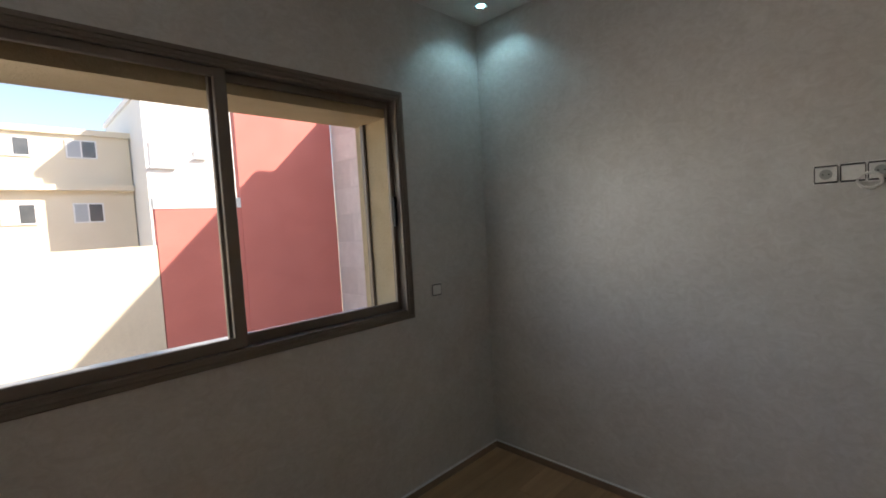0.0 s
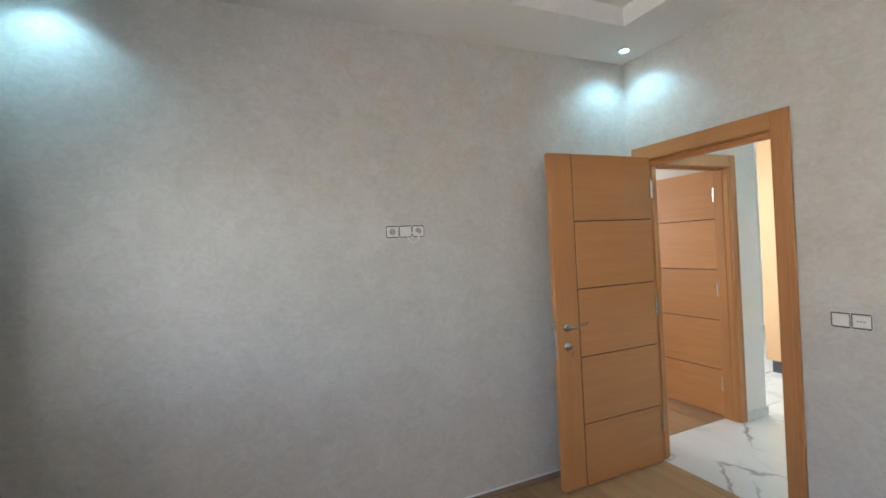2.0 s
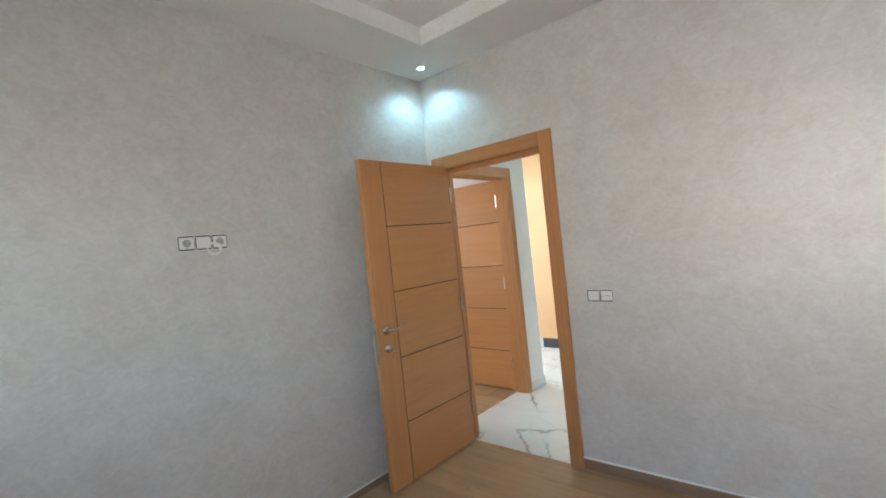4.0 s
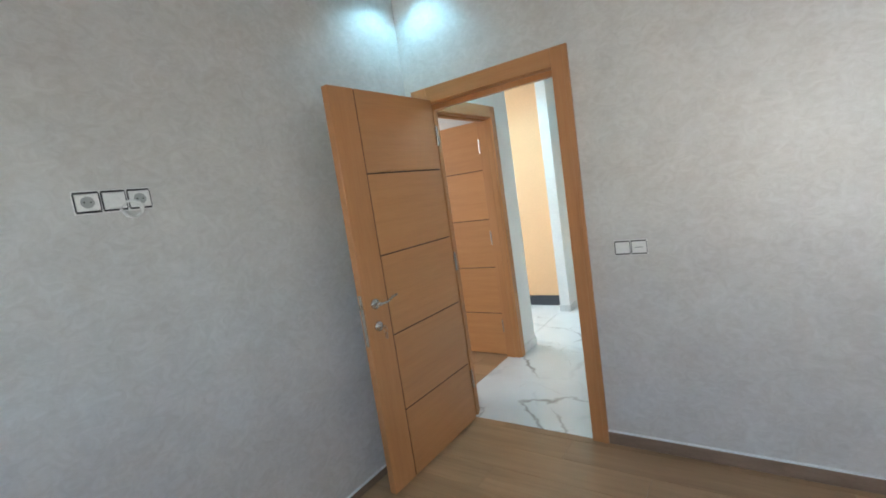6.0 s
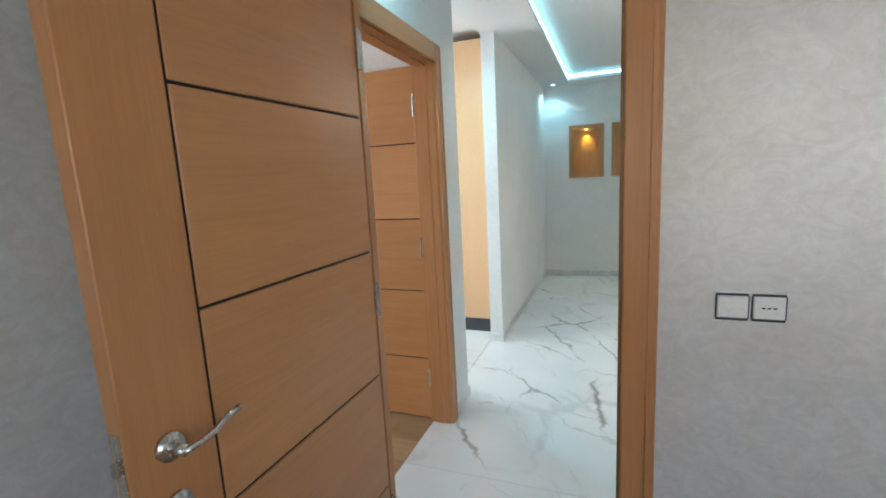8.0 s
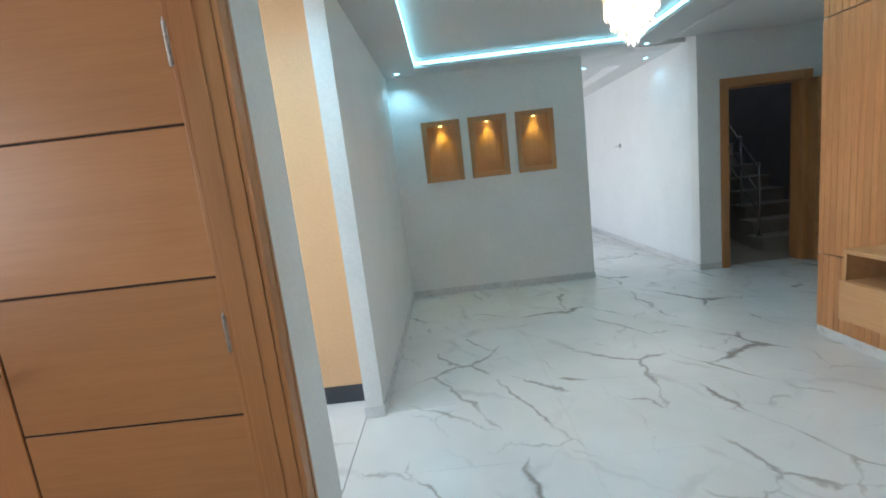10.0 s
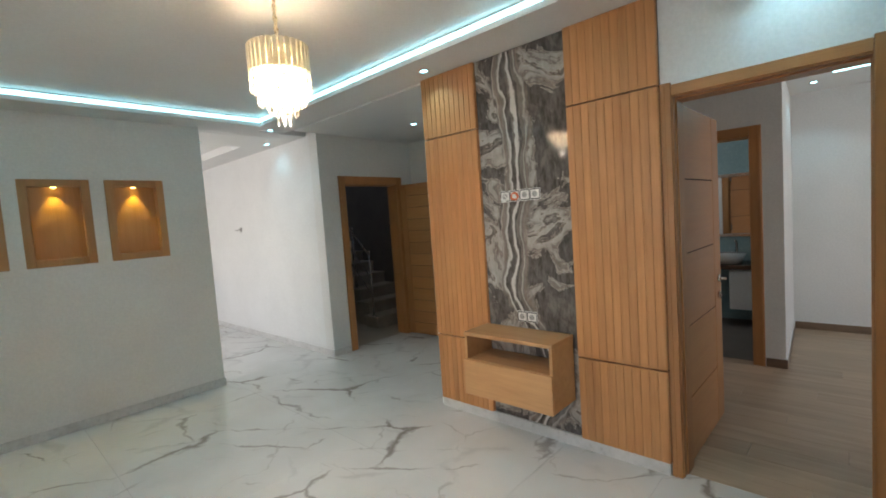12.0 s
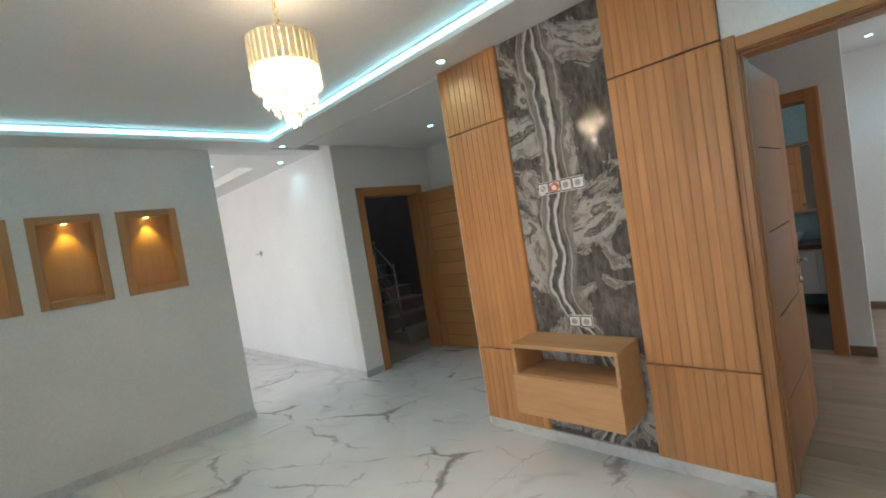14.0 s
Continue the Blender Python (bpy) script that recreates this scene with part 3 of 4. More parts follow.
floor_recess = slab("floor_recess", 3.0, 4.65, 2.945, 9.2, -0.12, -0.012, GROUT, "polished white porcelain floor with grey veins", "floor")
floor_kitchen = slab("floor_kitchen", -2.48, HX0 - 0.12, 1.345, 5.234, -0.12, -0.012, GROUT, "polished white porcelain floor", "floor")
slab("floor_living_side", -2.4, HX0 - 0.12, 5.234, 9.2, -0.12, -0.001, TILE, "polished white porcelain floor", "floor")
floor_room = slab("floor_room", RX0 - 0.1, RX1, RY0, 0.02, -0.12, -0.012, GROOVE, "brown oak laminate floor", "floor")
floor_bedroom = slab("floor_bedroom", 3.0, 6.82, -3.0, 2.845, -0.13, -0.013, GROOVE, "grey brown laminate floor", "floor")
floor_side = slab("floor_side_room", -3.3, HX0 - 0.12, -2.6, 1.345, -0.12, -0.012, GROOVE, "brown laminate floor", "floor")
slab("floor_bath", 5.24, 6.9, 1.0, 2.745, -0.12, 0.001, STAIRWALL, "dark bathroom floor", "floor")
slab("floor_stairs", 3.42, 5.20, 5.0, 8.4, -0.14, 0.001, STAIRSTONE, "stone stair landing", "floor")


def skirting(name, x0, x1, y0, y1, h, material, label):
    return setting(name, rounded(box(bmesh.new(), x0, x1, y0, y1, 0.0, h), 0.003, 1), material, label, "skirting")


WHITE_SK = "white veined tile skirting"
skirting("baseboard_hall_west", HX0, HX0 + 0.010, 2.406, 5.114, 0.075, SKIRTTILE, WHITE_SK)
skirting("baseboard_hall_end", HX0 - 0.12, HX0 + 0.010, 2.394, 2.406, 0.075, SKIRTTILE, WHITE_SK)
skirting("baseboard_stub", HX0, HX0 + 0.010, 1.117, 1.39, 0.075, SKIRTTILE, WHITE_SK)
skirting("baseboard_stub_end", HX0 - 0.12, HX0 + 0.010, 1.39, 1.401, 0.075, SKIRTTILE, WHITE_SK)
skirting("baseboard_niches", HX0 + 0.010, 2.047, 5.102, 5.114, 0.075, SKIRTTILE, WHITE_SK)
skirting("baseboard_niches_end", 2.047, 2.057, 5.102, 5.34, 0.075, SKIRTTILE, WHITE_SK)
skirting("baseboard_stair_wall", 3.20, 3.449, 4.891, 4.903, 0.075, SKIRTTILE, WHITE_SK)
skirting("baseboard_living", 3.198, 3.21, 4.903, 9.05, 0.075, SKIRTTILE, WHITE_SK)
skirting("baseboard_panel", 2.917, 2.945, 1.195, 2.91, 0.075, SKIRTTILE, WHITE_SK)
BROWN_SK = "brown wood-look skirting with a white sealant line"
for nm, a in (("north", (0.835, RX1, 0.008, 0.02)), ("west", (RX0, RX0 + 0.012, RY0, 0.02)), ("south", (RX0 + 0.012, RX1, RY0, RY0 + 0.012))):
    skirting("baseboard_room_" + nm, *a, 0.07 if nm == "north" else 0.045, SKIRTWOOD, BROWN_SK)
    x0, x1, y0, y1 = a
    setting("trim_room_" + nm, box(bmesh.new(), x0, x1, y0, y1, *((0.0705, 0.077) if nm == "north" else (0.0455, 0.051))), CAULK, "thin white sealant line over the skirting", "trim")
for nm, a in (("far", (6.688, 6.70, -3.0, 0.93)), ("return", (5.14, 6.70, 0.866, 0.878)), ("bath", (5.128, 5.14, 0.866, 1.02))):
    turn = SKEW if nm == "return" else Matrix()
    skirting("baseboard_bedroom_" + nm, *a, 0.08, SKIRTWOOD, "brown wood-look skirting").matrix_world = turn
    x0, x1, y0, y1 = a
    setting("trim_bedroom_" + nm, box(bmesh.new(), x0, x1, y0, y1, 0.0805, 0.088), CAULK, "thin white sealant line over the skirting", "trim").matrix_world = turn


# ---- doors ----
def door_leaf(parent, width, height, m, grooves, material_body, stile=0.185, lever_z=1.0, label="", key=False):
    """A flush leaf: hinge at the local origin, reaching along +x, 40 mm thick towards -y; an upright groove and four cross grooves."""
    t = 0.04
    leaf = part("leaf", box(bmesh.new(), 0.004, width - 0.004, -t + 0.004, -0.004, 0.014, height - 0.004), GROOVE, parent, label)
    leaf.matrix_local = m
    g = 0.0035
    part("stile", rounded(box(bmesh.new(), width - stile + g, width, -t, 0, 0.01, height), 0.002, 1), DOORV, leaf)
    zs = [0.01, *grooves, height]
    for a, b in zip(zs, zs[1:]):
        lo = a + (g if a > 0.02 else 0)
        hi = b - (g if b < height else 0)
        part("panel", rounded(box(bmesh.new(), 0.0, width - stile - g, -t, 0, lo, hi), 0.002, 1), DOORH, leaf)
    bm = bmesh.new()
    for side in (-1, 1):
        y0 = 0.0 if side > 0 else -t
        x = width - 0.07
        cyl(bm, (x, y0 + side * 0.005, lever_z), 0.026, 0.010, "y", 28)
        cyl(bm, (x, y0 + side * 0.026, lever_z), 0.010, 0.036, "y", 16)
        tube(bm, [(x + 0.004, y0 + side * 0.045, lever_z), (x - 0.03, y0 + side * 0.048, lever_z), (x - 0.062, y0 + side * 0.046, lever_z + 0.003),
                  (x - 0.09, y0 + side * 0.044, lever_z + 0.014), (x - 0.125, y0 + side * 0.043, lever_z + 0.018)], 0.0065, 10)
    part("handle", bm, STEEL, leaf, "brushed steel lever handle", True)
    bm = bmesh.new()
    for side in (-1, 1):
        y0 = 0.0 if side > 0 else -t
        cyl(bm, (width - 0.07, y0 + side * 0.005, lever_z - 0.115), 0.025, 0.010, "y", 28)
        cyl(bm, (width - 0.07, y0 + side * 0.012, lever_z - 0.115), 0.009, 0.012, "y", 14)
    part("lock", bm, STEEL, leaf, "round steel key plate", True)
    if key:
        kx, kz, ky = width - 0.07, lever_z - 0.115, 0.018
        bm = bmesh.new()
        box(bm, kx - 0.0012, kx + 0.0012, ky - 0.004, ky + 0.018, kz - 0.004, kz + 0.004)
        cyl(bm, (kx, ky + 0.027, kz), 0.011, 0.0024, "x", 20)
        ring = [(kx, ky + 0.030 + 0.012 * math.sin(a), kz - 0.014 + 0.014 * math.cos(a)) for a in (2 * math.pi * j / 14 for j in range(15))]
        tube(bm, ring, 0.0012, 6)
        box(bm, kx - 0.002, kx + 0.002, ky + 0.022, ky + 0.038, kz - 0.060, kz - 0.027)
        part("key", bm, STEEL, leaf, "steel key with a spare hanging from its ring")
    bm = bmesh.new()
    box(bm, width - 0.0005, width + 0.002, -0.031, -0.009, lever_z - 0.20, lever_z + 0.06)
    box(bm, width, width + 0.012, -0.026, -0.014, lever_z - 0.012, lever_z + 0.012)
    part("latch_plate", bm, STEEL, leaf, "steel latch plate")
    for hz in (0.28, 1.06, 1.84):
        bm = bmesh.new()
        box(bm, -0.004, 0.0, -t + 0.004, -0.002, hz - 0.05, hz + 0.05)
        cyl(bm, (-0.004, 0.009, hz), 0.010, 0.11, "z", 14)
        for kz in (-0.019, 0.019):
            cyl(bm, (-0.004, 0.009, hz + kz), 0.0112, 0.003, "z", 14)
        cyl(bm, (-0.004, 0.009, hz + 0.06), 0.006, 0.012, "z", 12)
        part("hinge", bm, STEEL, leaf, "steel butt hinge")
    return leaf


def door_frame(name, m, width, height, depth, casing, label, casing2=None, sides=("front", "back"), left=None, ears=0.0):
    """Lining and casings round an opening: local x along the opening, local y through the wall from 0 to depth."""
    root = tagged(empty(name, m), label, "door", "", "structure")
    lin = 0.008
    c2 = casing2 or casing
    cl = left or casing
    for x0, x1 in ((0.0, lin), (width - lin, width)):
        part("jamb", box(bmesh.new(), x0, x1, 0.0, depth, 0, height), DOORV, root)
    part("head_jamb", box(bmesh.new(), lin, width - lin, 0.0, depth, height - lin, height), DOORV, root)
    bm = bmesh.new()
    s0 = 0.045 if depth > 0.09 else 0.03
    box(bm, lin, lin + 0.008, s0, depth - 0.012, 0, height - lin)
    box(bm, width - lin - 0.004, width - lin, s0, depth - 0.012, 0, height - lin)
    box(bm, lin + 0.008, width - lin - 0.004, s0, depth - 0.012, height - lin - (0.032 if depth < 0.09 else 0.008), height - lin)
    part("door_stop", bm, DOORV, root)
    for side in sides:
        y0, y1 = (-0.018, 0.0) if side == "front" else (depth, depth + 0.018)
        for x0, x1 in ((-cl, 0.004), (width - 0.004, width + casing)):
            bm = rounded(box(bmesh.new(), x0, x1, y0, y1, 0, height + c2), 0.004, 2)
            part("casing", bm, DOORV, root)
            bm = rounded(box(bmesh.new(), *( (x0 + 0.010, x0 + 0.026) if x0 < 0 else (x1 - 0.026, x1 - 0.010)), *((y0 - 0.004, y0) if side == "front" else (y1, y1 + 0.004)), 0, height + c2 - 0.012), 0.002, 1)
            part("casing_bead", bm, DOORV, root)
        part("head_casing", rounded(box(bmesh.new(), 0.0045, width - 0.0045, y0, y1, height - 0.004, height + c2 - ears), 0.004, 2), DOORHX, root)
    return root


DOORHX = DOORH
GRV = (0.388, 0.803, 1.224, 1.643)
d1 = door_frame("door_1", pose(-0.05, RY1, 0), 0.80, 2.05, 0.07, 0.085, "open orange-brown veneered door with grooved panels", 0.09, left=0.106)
door_leaf(d1, 0.812, 2.06, pose(0.040, -0.024, 0, 0, 0, -90.8), GRV, DOORV, 0.170, 1.0, key=True)
d2 = door_frame("door_2", pose(HX0, 0.20, 0, 0, 0, 90), 0.845, 2.05, 0.11, 0.07, "open orange-brown veneered door into the side room", 0.09)
door_leaf(d2, 0.84, 2.05, pose(0.845 + 0.012, 0.132, 0, 0, 0, 90), GRV, DOORV, 0.165, 1.0)
d3 = door_frame("door_3", pose(3.535, 4.903, 0), 0.825, 2.01, 0.16, 0.085, "open solid wood stair door with horizontal boards", 0.09)
d4 = door_frame("door_4", pose(HX1, 1.14, 0, 0, 0, -90), 0.766, 2.07, 0.165, 0.085, "open orange-brown veneered door into the back bedroom", 0.065, left=0.05, ears=0.013)
door_leaf(d4, 0.785, 2.05, pose(-0.036, 0.19, 0, 0, 0, 89), GRV, DOORV, 0.165, 0.98, key=True)
d5 = door_frame("door_5", pose(5.14, 1.87, 0, 0, 0, -90), 0.76, 2.05, 0.1, 0.085, "open orange-brown veneered bathroom door", 0.085)

door_leaf(d5, 0.755, 2.05, pose(0.0, -0.03, 0, 0, 0, -69), GRV, DOORV, 0.165, 1.0)

bm = bmesh.new()
box(bm, 0.790, 0.7915, 0.008, 0.026, 0.94, 1.14)
box(bm, 0.7895, 0.790, 0.012, 0.022, 1.02, 1.06)
part("strike_plate", bm, BRASS, d1, "brass strike plate in the jamb")

# boarded leaf of the stair door
leaf3 = part("leaf", box(bmesh.new(), 0.004, 0.816, -0.032, -0.008, 0.012, 1.99), GROOVE, d3, "orange-brown leaf of horizontal boards")
leaf3.matrix_local = pose(0.825 + 0.075, -0.03, 0, 0, 0, -86)
for x0, x1 in ((0.0, 0.09), (0.73, 0.82)):
    part("stile", rounded(box(bmesh.new(), x0, x1, -0.04, 0, 0.01, 1.995), 0.003, 1), DOORV, leaf3)
for k in range(13):
    z0 = 0.01 + k * 1.985 / 13
    part("board", rounded(box(bmesh.new(), 0.0915, 0.7285, -0.037, -0.003, z0 + 0.002, z0 + 1.985 / 13 - 0.002), 0.003, 1), DOORH, leaf3)

# ---- window of the first room ----
def window_unit():
    x0, x1, z0, z1 = 0.455, 3.385, 1.010, 2.238
    yf = RY0
    root = tagged(empty("window_1", pose(0, 0, 0)), "taupe aluminium sliding window with two glazed panels", "window", "", "structure")
    for n, (a, b, c, d) in {"frame_stile": (x0, x0 + 0.053, z0, z1), "frame_stile_far": (x1 - 0.053, x1, z0, z1)}.items():
        part("frame_stile", rounded(box(bmesh.new(), a, b, yf - 0.05, yf + 0.016, c, d), 0.006, 2), FRAMEBROWN, root)
    part("frame_head", rounded(box(bmesh.new(), x0 + 0.053, x1 - 0.053, yf - 0.05, yf + 0.016, z1 - 0.053, z1), 0.006, 2), FRAMEBROWN, root)
    part("frame_sill", rounded(box(bmesh.new(), x0 + 0.053, x1 - 0.053, yf - 0.05, yf + 0.016, z0, z0 + 0.053), 0.006, 2), FRAMEBROWN, root)
    bm = bmesh.new()
    for k in (0.013, 0.030):
        box(bm, x0 + k, x0 + k + 0.010, yf + 0.0165, yf + 0.022, z0 + k, z1 - k)
        box(bm, x1 - k - 0.010, x1 - k, yf + 0.0165, yf + 0.022, z0 + k, z1 - k)
        box(bm, x0 + k + 0.011, x1 - k - 0.011, yf + 0.0165, yf + 0.022, z0 + k, z0 + k + 0.010)
        box(bm, x0 + k + 0.011, x1 - k - 0.011, yf + 0.0165, yf + 0.022, z1 - k - 0.010, z1 - k)
    part("frame_bead", bm, FRAMEBROWN, root)
    ix0, ix1, iz0, iz1 = x0 + 0.0535, x1 - 0.0535, z0 + 0.0535, z1 - 0.0535
    mid = 1.385
    for a, b, y in ((ix0, mid + 0.035, yf - 0.045), (mid - 0.025, 2.36, yf - 0.010), (2.33, ix1, yf - 0.045)):
        w = 0.045 if y < yf - 0.02 else 0.05
        lo, hi = iz0, iz1
        sash = part("sash", rounded(box(bmesh.new(), a, a + w * (0.55 if a == ix0 else 1.0), y - 0.012, y + 0.012, lo, hi), 0.003, 1), FRAMEBROWN, root)
        part("sash_stile", rounded(box(bmesh.new(), b - w, b, y - 0.012, y + 0.012, lo, hi), 0.003, 1), FRAMEBROWN, sash)
        part("sash_rail", rounded(box(bmesh.new(), a + w * 0.5, b - w, y - 0.011, y + 0.011, lo, lo + 0.045), 0.003, 1), FRAMEBROWN, sash)
        part("sash_rail", rounded(box(bmesh.new(), a + w * 0.5, b - w, y - 0.011, y + 0.011, hi - 0.035, hi), 0.003, 1), FRAMEBROWN, sash)
        pane = part("pane", box(bmesh.new(), a + 0.02, b - 0.03, y - 0.002, y + 0.002, lo + 0.03, hi - 0.02), GLASS, sash)
        pane.visible_shadow = False
    bm = rounded(box(bmesh.new(), ix0 + 0.004, ix0 + 0.022, yf - 0.033, yf - 0.018, 1.52, 1.68), 0.004, 2)
    part("latch", bm, DARKMETAL, root, "black recessed latch")
    part("shutter_guide", rounded(box(bmesh.new(), 0.525, 0.543, RY0 - 0.275, RY0 - 0.240, 1.05, 2.105), 0.004, 1), FRAMEBROWN, root, "slim brown metal shutter guide")
    part("outer_sill", rounded(box(bmesh.new(), 0.525, 3.315, RY0 - 0.36, RY0 - 0.062, 1.031, 1.046), 0.003, 1), CERAMIC, root, "white marble outer sill")


window_unit()


# ---- sockets and switches ----
def plate_row(name, m, gangs, label, kinds, size=0.076, dark=True):
    """A row of square plates on a wall: local x along the wall, z up, -y out of the wall."""
    root = tagged(empty(name, m), label, "socket" if "socket" in name else "switch")
    n = gangs * size
    part("back_plate", rounded(box(bmesh.new(), 0, n, -0.006, 0.0, 0, size), 0.0025, 2), PLASTIC, root)
    for k in range(gangs):
        x = k * size
        bm = bmesh.new()
        if dark:
            box(bm, x + 0.004, x + size - 0.004, -0.009, -0.006, size - 0.010, size - 0.004)
            box(bm, x + 0.004, x + size - 0.004, -0.009, -0.006, 0.004, 0.010)
            box(bm, x + 0.002, x + 0.0055, -0.009, -0.006, 0.0101, size - 0.0101)
            box(bm, x + size - 0.0045, x + size - 0.002, -0.009, -0.006, 0.0101, size - 0.0101)
            part("trim_line", bm, GREYTRIM, root, "dark chrome trim line")
        kind = kinds[k]
        part("rocker", rounded(box(bmesh.new(), x + 0.007, x + size - 0.005, -0.011, -0.006, 0.012, size - 0.012), 0.002, 2), PLASTIC, root)
        if kind == "socket":
            bm = cyl(bmesh.new(), (x + size / 2, -0.0112, size / 2), 0.019, 0.002, "y", 28)
            part("socket_well", bm, SOCKETHOLE, root, "round recessed socket well")
            bm = bmesh.new()
            for dx in (-0.009, 0.009):
                cyl(bm, (x + size / 2 + dx, -0.0124, size / 2), 0.0026, 0.001, "y", 10)
            part("socket_hole", bm, GREYTRIM, root)
        elif kind == "slot":
            bm = bmesh.new()
            for dx in (-0.012, 0.0, 0.012):
                box(bm, x + size / 2 + dx - 0.004, x + size / 2 + dx + 0.004, -0.0115, -0.011, size / 2 - 0.002, size / 2 + 0.002)
            part("mark", bm, GREYTRIM, root)
    return root


def coil(name, m, radius, wire, material, turns, label):
    pts = []
    for k in range(14 * turns + 1):
        a = 2 * math.pi * k / 14
        r = radius * (1 + 0.08 * math.sin(3.1 * k))
        pts.append((r * math.cos(a), -0.012 - 0.006 * math.sin(0.9 * k), r * math.sin(a) * 0.85))
    pts.append((radius * 0.3, -0.004, radius * 0.9))
    ob = part(name, tube(bmesh.new(), pts, wire, 8), material, None, "", True)
    ob.matrix_world = m
    return tagged(ob, label, "cable")


plate_row("wall_socket", pose(RX0, -1.795, 1.587, 0, 0, 90), 3, "white triple wall socket with dark chrome trim", ("socket", "blank", "socket"))
coil("cable_coil", pose(RX0 - 0.0, -1.635, 1.592, 0, 0, 90), 0.033, 0.005, PLASTIC, 2, "small coil of white cable hanging from the sockets")
plate_row("light_switch", pose(0.312, RY0, 1.10, 0, 0, 180), 1, "white single wall switch with dark trim", ("blank",))
plate_row("light_switch", pose(0.964, RY1, 1.053), 2, "white double wall switch with dark chrome trim", ("blank", "slot"), 0.078)
bm = rounded(box(bmesh.new(), 2.325, 2.375, 0.275, 0.284, 1.12, 1.20), 0.003, 2)
tagged(part("light_switch", bm, PLASTIC), "small cream wall switch on grey plaster", "switch")


# ---- ceiling spots ----
def spot_light(x, y, z, energy, label="round recessed LED spot, lit cool white", cone=125, color=LED, lampon=True):
    root = tagged(empty("ceiling_spot", pose(x, y, z)), label, "spotlight", "recessed ceiling spots")
    bm = bmesh.new()
    bmesh.ops.create_cone(bm, cap_ends=False, segments=28, radius1=0.038, radius2=0.030, depth=0.010, matrix=Matrix.Translation((0, 0, -0.003)))
    part("bezel", bm, STEEL, root, "steel bezel", True)
    part("lens", cyl(bmesh.new(), (0, 0, -0.004), 0.025, 0.005, "z", 24), LEDSPOT, root, "glowing lens")
    if lampon:
        lamp("spot_beam", "SPOT", (x, y, z - 0.012), (x, y, 0), energy, color, radius=0.03, cone=cone)
    return root


for sx, sy in ((-0.02, -0.16), (-0.02, -3.25), (3.40, -0.16), (3.40, -3.25)):
    spot_light(sx, sy, R1_Z, 3.6)
for sx, sy in ((-0.014, 4.915), (0.0, 0.45)):
    spot_light(sx, sy, HALL_Z, 3.6)
for sx, sy in ((2.76, 2.72), (2.76, 0.62)):
    spot_light(sx, sy, 2.590, 2.6)
spot_light(2.74, 5.03, 2.590, 1.8)
spot_light(3.03, 5.71, 2.572, 1.5)
spot_light(3.86, 3.98, 2.575, 1.8)
spot_light(2.31, 5.89, 2.572, 1.5)
spot_light(6.128, 0.72, 2.59, 3.0)
# kitchen spot added out of view to brighten the square wall end
spot_light(-0.62, 1.72, 2.68, 12.0, cone=150)


# ---- niches ----
def niche(x0, x1):
    root = tagged(empty("wall_niche", pose(x0, 5.114, NZ0)), "square wooden wall niche lit by a warm spot", "niche", "niches in the hall wall")
    w, h, f, dep = x1 - x0, NZ1 - NZ0, 0.058, 0.10
    for a, b in ((0, f), (w - f, w)):
        part("frame_side", rounded(box(bmesh.new(), a, b, -0.012, 0.03, 0, h), 0.004, 2), NICHEWOOD, root)
    for a, b in ((0, f), (h - f, h)):
        part("frame_rail", rounded(box(bmesh.new(), f, w - f, -0.012, 0.03, a, b), 0.004, 2), NICHEWOOD, root)
    part("back_panel", box(bmesh.new(), 0.032, w - 0.032, dep, dep + 0.015, 0.032, h - 0.032), NICHEWOOD, root)
    bm = bmesh.new()
    box(bm, 0.032, f - 0.008, 0.03, dep, 0.032, h - 0.032)
    box(bm, w - f + 0.008, w - 0.032, 0.03, dep, 0.032, h - 0.032)
    box(bm, f - 0.008, w - f + 0.008, 0.03, dep, 0.032, f - 0.008)
    box(bm, f - 0.008, w - f + 0.008, 0.03, dep, h - f + 0.008, h - 0.032)
    part("lining", bm, NICHEWOOD, root)
    part("spot_lens", cyl(bmesh.new(), (w / 2, 0.055, h - f + 0.003), 0.018, 0.010, "z", 20), WARMSPOT, root, "glowing warm spot lens")
    lamp("niche_beam", "SPOT", (x0 + w / 2, 5.114 + 0.055, NZ1 - f - 0.012), (x0 + w / 2, 5.114 + 0.07, NZ0), 1.6, (1.0, 0.80, 0.12), radius=0.012, cone=78)


for a, b in NX:
    niche(a, b)


# ---- wood and marble wall feature ----
def slat_panel(y0, y1, count, label):
    root = tagged(empty("slat_panel", pose(HX1, y0, 0)), label, "wall panel", "slatted wood panels")
    top = 2.588
    tiers = ((0.077, 0.595), (0.604, 2.125), (2.134, top))
    pitch = (y1 - y0) / count
    part("backing", box(bmesh.new(), -0.012, 0.0, 0, y1 - y0, 0.077, top), GROOVE, root)
    for lo, hi in tiers:
        bm = bmesh.new()
        gap = 0.0045
        prof = [(-0.012, 0.0002), (-0.0356, 0.0002), (-0.0356, gap), (-0.0385, gap), (-0.0397, gap + 0.0025), (-0.040, gap + 0.008), (-0.040, pitch - 0.009),
                (-0.0397, pitch - 0.003), (-0.0385, pitch - 0.0004), (-0.012, pitch - 0.0004)]
        bot = [bm.verts.new((x, y, lo)) for x, y in prof]
        end = [bm.verts.new((x, y, hi)) for x, y in prof]
        bm.faces.new(bot)
        bm.faces.new(end[::-1])
        for k in range(len(prof)):
            j = (k + 1) % len(prof)
            bm.faces.new((bot[k], bot[j], end[j], end[k]))
        data = mesh_of("slat", bm, SLATWOOD)
        for k in range(count):
            s = new("slat", data)
            s.parent = root
            s.matrix_local = Matrix.Translation((0, k * pitch, 0))


